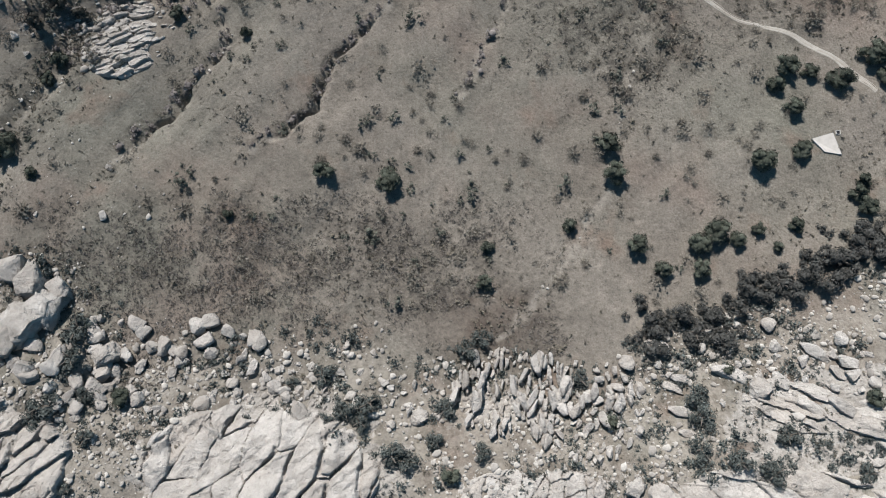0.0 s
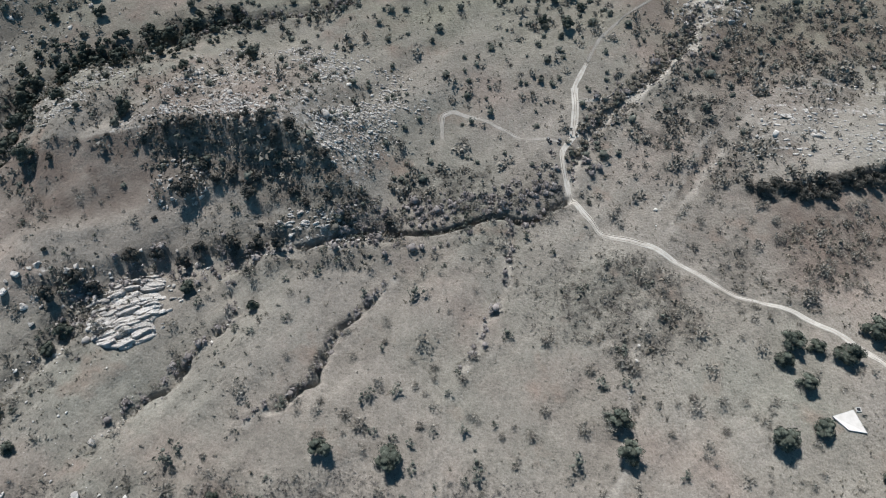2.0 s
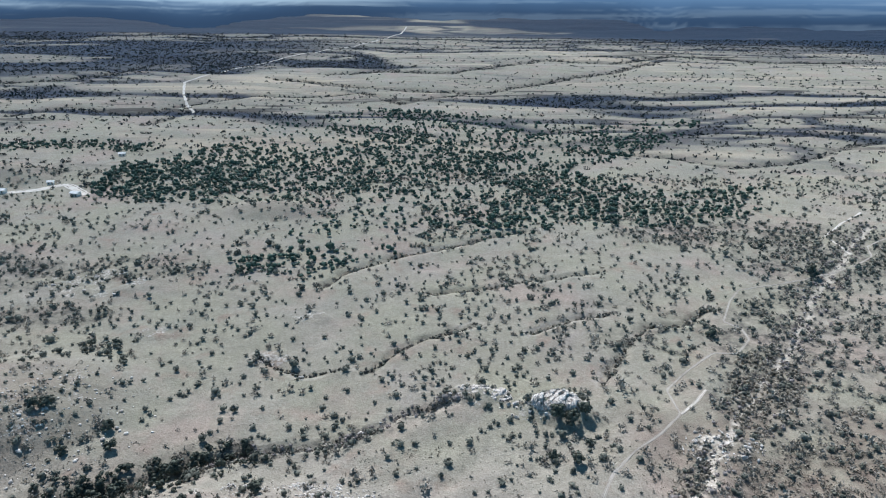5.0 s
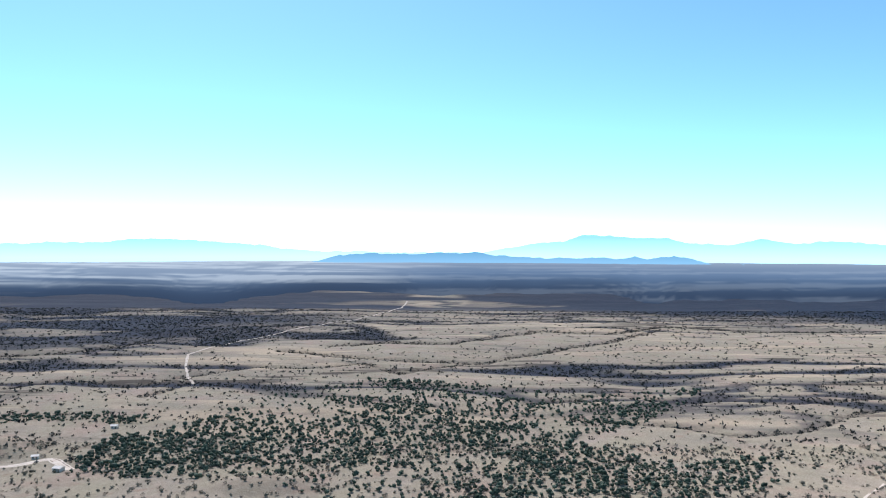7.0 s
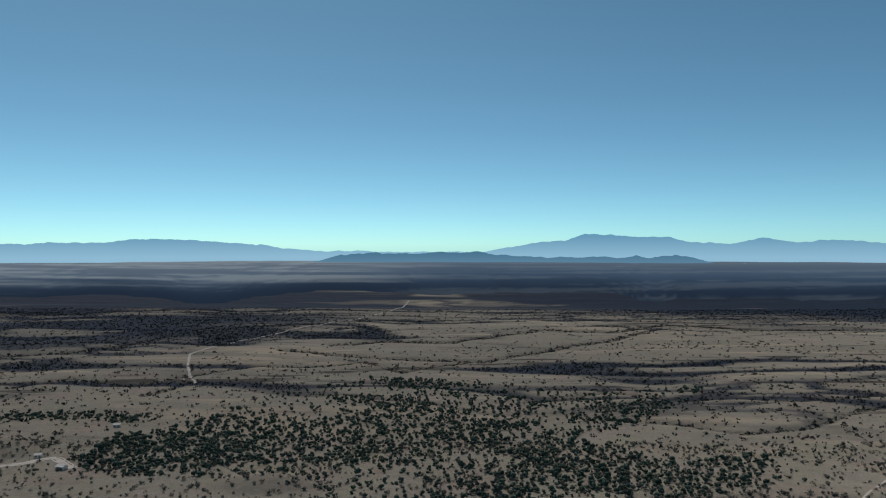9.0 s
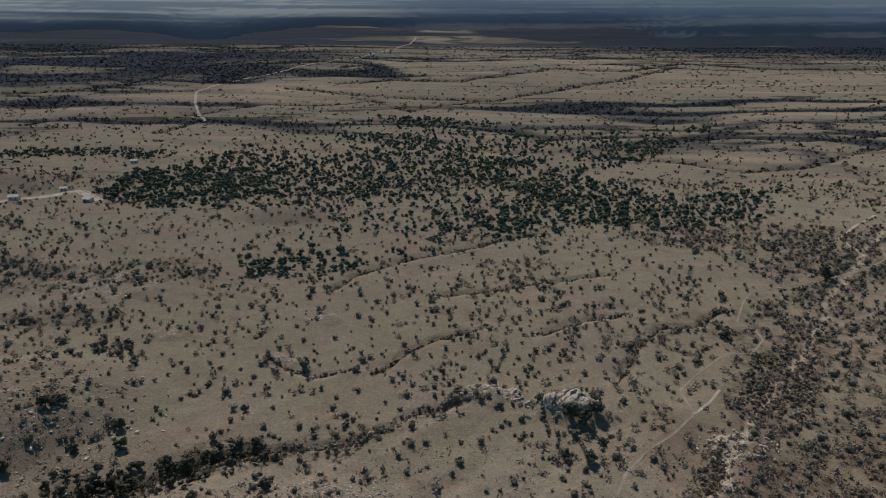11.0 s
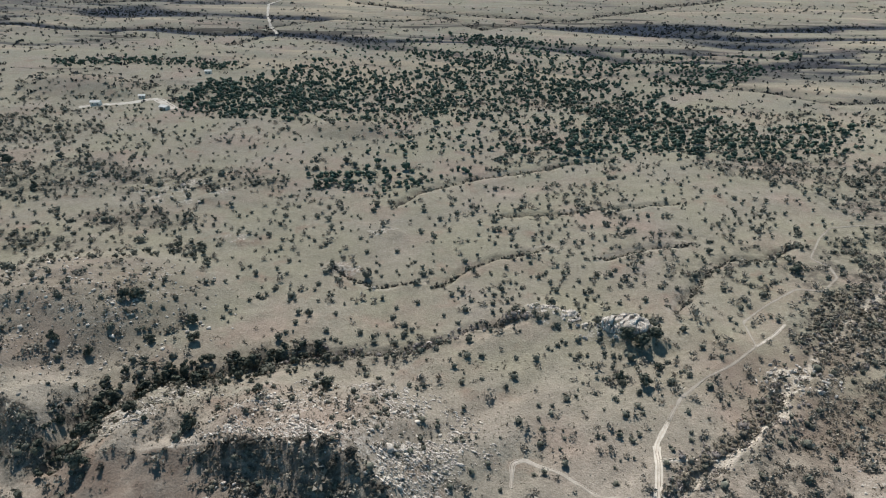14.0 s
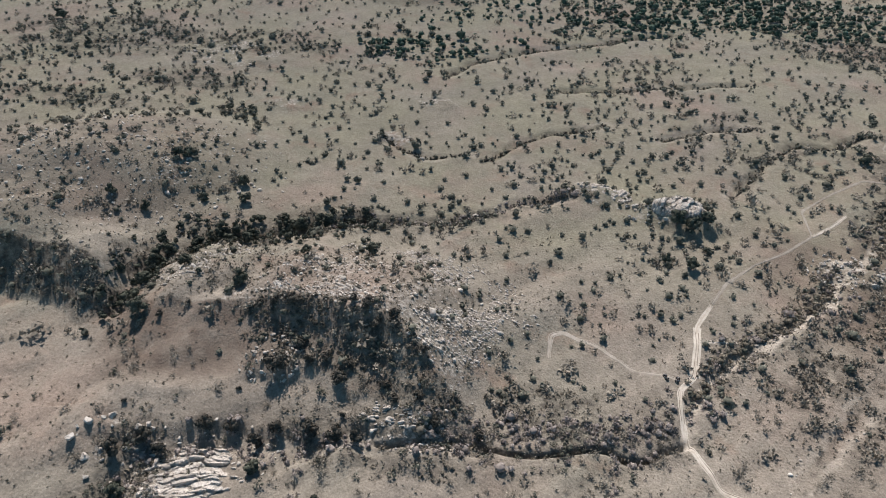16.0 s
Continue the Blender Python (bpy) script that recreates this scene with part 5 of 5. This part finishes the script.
def outcrop(label, cx, cy, rx, ry, spin, long, wide, turn, tall, tip, seed, lift=1.5, grain=0.25, fray=0.35):
    """A mass of jointed bedrock rising out of the slope: tilted slabs at two sizes, parted by open cracks."""
    u, v = np.meshgrid(np.arange(-rx, rx, grain), np.arange(-ry, ry, grain))
    c, s = math.cos(radians(spin)), math.sin(radians(spin))
    x, y = cx + u * c - v * s, cy + u * s + v * c
    wx, wy = x + 0.6 * fbm(x, y, 6, 3, seed) + 1.2 * fbm(x, y, 17, 2, seed + 3), y + 0.6 * fbm(x, y, 6, 3, seed + 1) + 1.2 * fbm(x, y, 17, 2, seed + 4)
    joint, tone, du, dv, cell = slabs(wx, wy, long, wide, turn, seed + 2)
    joint2, tone2, du2, dv2, _ = slabs(wx, wy, long * 0.38, wide * 0.5, turn + 12, seed + 9)
    body = 1 - (u / rx) ** 2 - (v / ry) ** 2 + fray * fbm(x, y, 9, 4, seed + 5)
    body = body - 2.2 * ease(np.hypot(u / rx, v / ry), 0.76, 1.0)
    rise = ease(body, 0.02, 0.22)
    open_crack = 0.03 + 0.13 * ease(fbm(x, y, 10, 3, seed + 7), 0.0, 0.5)
    hairs = ease(fbm(x, y, 8, 3, seed + 8), -0.1, 0.3)
    top = lift * ease(body, 0.0, 0.8) + tall * (tone - 0.3) + tip * dv + (lattice((tone * 9999).astype(np.int64), 3, seed) - 0.5) * 0.22 * du
    top = top + hairs * (0.28 * tall * (tone2 - 0.5) - 0.35 * (1 - ease(joint2, 0.0, 0.07))) + 0.5 * tip * dv2 * hairs
    shut = 0.15 + 0.85 * ease(fbm(x, y, 12, 3, seed + 11) + 0.5 * tone, -0.05, 0.30)
    top = top + 0.9 * fbm(x, y, 13, 3, seed + 12) - shut * (0.6 + tall) * (1 - ease(joint, open_crack * 0.4, open_crack)) + 0.10 * fbm(x, y, 1.6, 3, seed + 6)
    z = high(x.ravel(), y.ravel()).reshape(x.shape) - 1.5 + rise * (1.5 + np.maximum(top, -0.6))
    faces = grid_faces(*x.shape)
    faces = faces[(body.ravel()[faces] > 0.0).any(1)]
    root = new("bedrock_outcrop")
    base = float(high(cx, cy)[0])
    root.matrix_basis = Matrix.Translation((cx, cy, base))
    points = np.stack([x - cx, y - cy, z - base], -1).reshape(-1, 3)
    owner = cell.ravel()[faces[:, 0]]
    for key in np.unique(owner):
        mine = faces[owner == key]
        if len(mine) < 12:
            mine = mine[:0]
        used, index = np.unique(mine, return_inverse=True)
        if len(used):
            part("slab", points[used], index.reshape(-1, 4), STONE, root)
    return tagged(root, label, "rock", "bedrock outcrops")


outcrop("broad pale granite slab split by dark cracks", -44, -27, 38, 22, 0, 17.0, 6.5, 62, 1.1, -0.08, 410, 2.4, fray=0.5)
outcrop("pale tilted granite slabs with deep dark gaps", -110, -27, 24, 19, 15, 12.0, 4.2, 46, 2.2, -0.42, 430, 1.2, fray=0.9)
outcrop("long pale granite slabs dipping along the slope", 112, -20, 40, 11, -20, 16.0, 3.4, -24, 1.3, -0.26, 450, 0.3, fray=0.9)
outcrop("smooth pale granite slab with long cracks", 92, -38, 46, 12, -6, 22.0, 6.0, -24, 1.0, -0.12, 470, 1.2, fray=0.5)
outcrop("pale cracked bedrock below jointed pillars", 30, -34, 30, 9, 0, 6.0, 4.0, 70, 1.2, -0.14, 490, 0.3, fray=1.0)
outcrop("pale layered ledges stepping down to the canyon", -87, 95, 18, 15, 25, 5.5, 1.8, 14, 1.6, -0.34, 510, 0.5, 0.22, 1.0)
outcrop("jagged grey rock pile with a shaded foot on the grassland", 51, 252, 15, 8, -8, 3.2, 2.2, 62, 2.0, -0.12, 590, 1.8, 0.3, 0.8)
outcrop("low pale rock ledges scattered in dry grass", 22, 263, 12, 6, -10, 2.8, 1.9, 50, 1.0, -0.12, 610, 0.0, 0.3, 1.2)
outcrop("pale stepped rock beside the back creek", -121, 186, 9, 5, 35, 4.5, 2.0, 40, 1.2, -0.3, 570, 0.2, 0.25, 1.0)


def rubble_chance(x, y):
    z, rock, brush, red, wash, far, woods = land(x, y)
    near = ease(-beyond(x, y, ROCKEDGE) + 4 * fbm(x, y, 14, 3, 130), -9, 6)
    return np.clip(1.0 * near * ease(fbm(x, y, 7, 3, 131), -0.9, 0.2) + 0.55 * rock * (1 - near) + 0.3 * wash + 0.35 * (1 - ease(off_line(x, y, CREEK[17:], 12), 3, 9)) + 0.12 * mound(x, y, -95, 50, 30, 45, 1) + 0.40 * mound(x, y, -190, 215, 90, 60, 1, 30) + 0.45 * mound(x, y, -62, 168, 62, 30, 1) * ease(fbm(x, y, 7, 3, 136), -0.2, 0.4), 0, 1) * (1 - 0.85 * ease(mound(x, y, -38, -30, 46, 23, 1) + mound(x, y, 112, -30, 50, 28, 1) + mound(x, y, -112, -30, 26, 26, 1), 0.10, 0.30)) * off_roads(x, y)


x, y, rng = rain(50000, -230, 190, -48, 290, 31, rubble_chance)
x2, y2, rng2 = rain(26000, -150, 170, -46, 28, 33, lambda p, q: 0.45 * ease(-beyond(p, q, ROCKEDGE) + 6 * fbm(p, q, 10, 3, 133), -5, 4) * ease(fbm(p, q, 6, 3, 134), -0.4, 0.3) * (1 - 0.85 * ease(mound(p, q, -38, -30, 46, 23, 1) + mound(p, q, 112, -30, 50, 28, 1) + mound(p, q, -112, -30, 26, 26, 1), 0.10, 0.30)))
x, y = np.concatenate([x, x2]), np.concatenate([y, y2])
PEBBLES = [rock_shape(400 + k, (1.0, 0.8, 0.65), 1, 6) for k in range(8)]
strew("rubble", PEBBLES, x, y, rng.gamma(1.8, 0.36, len(x)) + 0.2, RUBBLE, "pale broken stones strewn over the slope", "rubble", 32, (0.7, 1.2), -0.15)

x, y, rng = rain(34000, -140, 0, 128, 205, 41, lambda p, q: (beyond(p, q, HILL) > 1.5) * mound(p, q, -62, 168, 70, 40, 1) ** 0.5 * ease(fbm(p + q, q - p, 16, 4, 138, 2.0), -0.15, 0.45))
LEDGES = [rock_shape(440 + k, (1.0, 0.36, 0.24), 1, 6) for k in range(8)]
strew("hilltop_ledges", LEDGES, x, y, rng.gamma(2.0, 0.36, len(x)) + 0.30, STONE, "pale thin rock ledges streaking the stony hilltop", "rock", 42, (0.8, 1.6), -0.08, -28)
x, y, rng = rain(1500, 104, 196, 140, 192, 43, lambda p, q: (beyond(p, q, LEDGE) > 1) * mound(p, q, 148, 160, 50, 30, 1) * ease(fbm(p * 0.35, q * 2.2, 9, 4, 139), 0.0, 0.4))
strew("bare_hill_ledges", LEDGES, x, y, rng.gamma(2.2, 0.5, len(x)) + 0.4, STONE, "white bedding ledges streaking the bare hill", "rock", 44, (0.5, 1.0), -0.05, -8)


# ---- made things ----
def box_mesh(bm, x0, x1, y0, y1, z0, z1, bevel=0.0):
    made = bmesh.ops.create_cube(bm, size=1)["verts"]
    for v in made:
        v.co = Vector((x0 + (v.co.x + 0.5) * (x1 - x0), y0 + (v.co.y + 0.5) * (y1 - y0), z0 + (v.co.z + 0.5) * (z1 - z0)))
    if bevel:
        edges = list({e for v in made for e in v.link_edges})
        bmesh.ops.bevel(bm, geom=edges, offset=bevel, segments=2, affect="EDGES")


def solid(name, bm, material, parent=None, label=""):
    me = bpy.data.meshes.new(name)
    bm.to_mesh(me)
    bm.free()
    me.materials.append(material)
    ob = new(name, me)
    ob.parent = parent
    return tagged(ob, label)


def rod(bm, a, b, r, sides=8):
    a, b = Vector(a), Vector(b)
    made = bmesh.ops.create_cone(bm, cap_ends=True, segments=sides, radius1=r, radius2=r, depth=(b - a).length)["verts"]
    m = Matrix.Translation((a + b) / 2) @ (b - a).to_track_quat("Z", "Y").to_matrix().to_4x4()
    for v in made:
        v.co = m @ v.co


CONCRETE = plain_material("pale_sheet", (0.50, 0.46, 0.41), (0.60, 0.56, 0.51), 1.5, 0.6)
TIMBER = plain_material("grey_timber", (0.14, 0.12, 0.10), (0.26, 0.23, 0.19), 0.3, 0.9)
DARK_PAINT = plain_material("dark_paint", (0.020, 0.020, 0.022), (0.05, 0.05, 0.055), 0.4, 0.45)
RUBBER = plain_material("rubber", (0.015, 0.015, 0.016), (0.04, 0.038, 0.036), 0.2, 0.85)
STEEL = plain_material("worn_steel", (0.25, 0.25, 0.25), (0.42, 0.41, 0.40), 0.3, 0.4, 0.8)
ROOF = plain_material("pale_metal_roof", (0.50, 0.48, 0.45), (0.66, 0.63, 0.59), 2.0, 0.8)
WALL = plain_material("pale_wall", (0.50, 0.46, 0.40), (0.64, 0.60, 0.54), 1.5, 0.85)
GLASS = plain_material("dark_glass", (0.02, 0.025, 0.03), (0.05, 0.055, 0.06), 2.0, 0.12)


def build_catchment(corners):
    """A kite-shaped rain apron: one sloping sheet with a raised rim and posts at its corners."""
    cx, cy = sum(p[0] for p in corners) / 4, sum(p[1] for p in corners) / 4
    root = new("rain_catchment")
    base = float(high(cx, cy)[0])
    root.matrix_basis = Matrix.Translation((cx, cy, base))
    pts = [(x - cx, y - cy, float(high(x, y)[0]) - base + 0.2) for x, y in corners]
    bm = bmesh.new()
    low = [bm.verts.new((x, y, z - 0.6)) for x, y, z in pts]
    top = [bm.verts.new((x, y, z + 0.25)) for x, y, z in pts]
    bm.faces.new(top), bm.faces.new(low[::-1])
    for i in range(4):
        j = (i + 1) % 4
        bm.faces.new((low[i], low[j], top[j], top[i]))
    solid("apron", bm, CONCRETE, root, "smooth pale apron sheet")
    for i in range(4):
        a, b = pts[i], pts[(i + 1) % 4]
        bm = bmesh.new()
        rod(bm, (a[0], a[1], a[2] + 0.22), (b[0], b[1], b[2] + 0.22), 0.04)
        solid("rim", bm, STEEL, root, "thin steel rim")
        bm = bmesh.new()
        rod(bm, (a[0], a[1], a[2] - 0.9), (a[0], a[1], a[2] + 0.32), 0.06)
        solid("post", bm, STEEL, root, "short steel corner post")
    return tagged(root, "pale kite-shaped rain catchment sheet on dry grass", "water catchment")


build_catchment(CATCHMENT)


def build_tank(x, y):
    root = new("drinking_trough")
    root.matrix_basis = Matrix.Translation((x, y, float(high(x, y)[0]))) @ Matrix.Diagonal((0.6, 0.6, 0.7, 1))
    bm = bmesh.new()
    for x0, x1, y0, y1 in ((-1.1, 1.1, -1.0, -0.8), (-1.1, 1.1, 0.8, 1.0), (-1.1, -0.9, -0.8, 0.8), (0.9, 1.1, -0.8, 0.8)):
        box_mesh(bm, x0, x1, y0, y1, -0.2, 0.6, 0.03)
    solid("basin", bm, CONCRETE, root, "pale square basin wall")
    bm = bmesh.new()
    box_mesh(bm, -0.89, 0.89, -0.79, 0.79, -0.2, 0.25)
    solid("cover", bm, DARK_PAINT, root, "dark inner cover")
    return tagged(root, "small square drinking trough with a dark inside", "trough")


build_tank(*TROUGH)


def build_quad(x, y, turn, label):
    """A four-wheeled off-road bike."""
    root = new("quad_bike")
    root.matrix_basis = Matrix.Translation((x, y, float(high(x, y)[0]))) @ Matrix.Rotation(radians(turn), 4, "Z")
    bm = bmesh.new()
    box_mesh(bm, -0.28, 0.28, -0.75, 0.75, 0.40, 0.68, 0.08)
    box_mesh(bm, -0.50, 0.50, 0.45, 0.95, 0.66, 0.78, 0.05)
    box_mesh(bm, -0.52, 0.52, -1.0, -0.45, 0.66, 0.78, 0.05)
    solid("body", bm, DARK_PAINT, root, "dark bodywork with wide mudguards")
    bm = bmesh.new()
    box_mesh(bm, -0.17, 0.17, -0.62, 0.18, 0.72, 0.90, 0.06)
    solid("seat", bm, RUBBER, root, "black padded seat")
    bm = bmesh.new()
    rod(bm, (0, 0.35, 0.70), (0, 0.22, 1.08), 0.03)
    rod(bm, (-0.40, 0.18, 1.10), (0.40, 0.18, 1.10), 0.022)
    solid("handlebar", bm, STEEL, root, "steel handlebar")
    for s in (0.55, -0.95):
        bm = bmesh.new()
        for k in range(5):
            rod(bm, (-0.38 + 0.19 * k, s, 0.84), (-0.38 + 0.19 * k, s + 0.42, 0.84), 0.015)
        rod(bm, (-0.40, s, 0.84), (0.40, s, 0.84), 0.018)
        rod(bm, (-0.40, s + 0.42, 0.84), (0.40, s + 0.42, 0.84), 0.018)
        solid("luggage_rack", bm, STEEL, root, "tubular steel rack")
    for sx in (-1, 1):
        for wy in (-0.66, 0.66):
            bm = bmesh.new()
            rod(bm, (sx * 0.36, wy, 0.30), (sx * 0.60, wy, 0.30), 0.30, 20)
            bmesh.ops.bevel(bm, geom=[e for e in bm.edges if len(e.link_faces) == 2 and any(len(f.verts) > 4 for f in e.link_faces)], offset=0.05, segments=2, affect="EDGES")
            tyre = solid("wheel", bm, RUBBER, root, "knobbly black tyre")
            bm = bmesh.new()
            rod(bm, (sx * 0.601, wy, 0.30), (sx * 0.615, wy, 0.30), 0.15, 14)
            solid("rim", bm, STEEL, tyre, "steel rim")
    return tagged(root, label, "quad bike", "quad bikes by the track")


(qx, qy), (rx_, ry_) = QUADS
build_quad(qx - 0.6, qy, 24, "dark four-wheeled quad bike parked beside the track")
build_quad(rx_ + 1.4, ry_ + 0.2, -18, "dark four-wheeled quad bike turned towards the track")


def build_house(kind, x, y, long, deep, tall, turn, label, category):
    """A low building with a ridged roof, openings in its front."""
    root = new(kind)
    root.matrix_basis = Matrix.Translation((x, y, float(high(x, y)[0]))) @ Matrix.Rotation(radians(turn), 4, "Z")
    bm = bmesh.new()
    box_mesh(bm, -long / 2, long / 2, -deep / 2, deep / 2, -0.6, tall)
    solid("wall", bm, WALL, root, "pale plain walls")
    bm = bmesh.new()
    h = deep * 0.22
    prof = [(-deep / 2 - 0.5, tall - 0.1), (0, tall + h), (deep / 2 + 0.5, tall - 0.1), (deep / 2 + 0.5, tall + 0.08), (0, tall + h + 0.2), (-deep / 2 - 0.5, tall + 0.08)]
    a = [bm.verts.new((-long / 2 - 0.5, p, q)) for p, q in prof]
    b = [bm.verts.new((long / 2 + 0.5, p, q)) for p, q in prof]
    for i in range(6):
        j = (i + 1) % 6
        bm.faces.new((a[i], a[j], b[j], b[i]))
    bm.faces.new(a[::-1]), bm.faces.new(b)
    solid("roof", bm, ROOF, root, "pale ridged metal roof")
    for k in range(max(2, int(long // 3))):
        px = -long / 2 + (k + 0.5) * long / max(2, int(long // 3))
        bm = bmesh.new()
        if k == 1:
            box_mesh(bm, px - 0.5, px + 0.5, -deep / 2 - 0.06, -deep / 2 + 0.1, 0.0, 2.1)
            solid("door", bm, TIMBER, root, "dark timber door")
        else:
            box_mesh(bm, px - 0.6, px + 0.6, -deep / 2 - 0.05, -deep / 2 + 0.1, 0.9, 2.0)
            solid("window", bm, GLASS, root, "dark window pane")
    return tagged(root, label, category)


for row in HOUSES:
    build_house(*row)
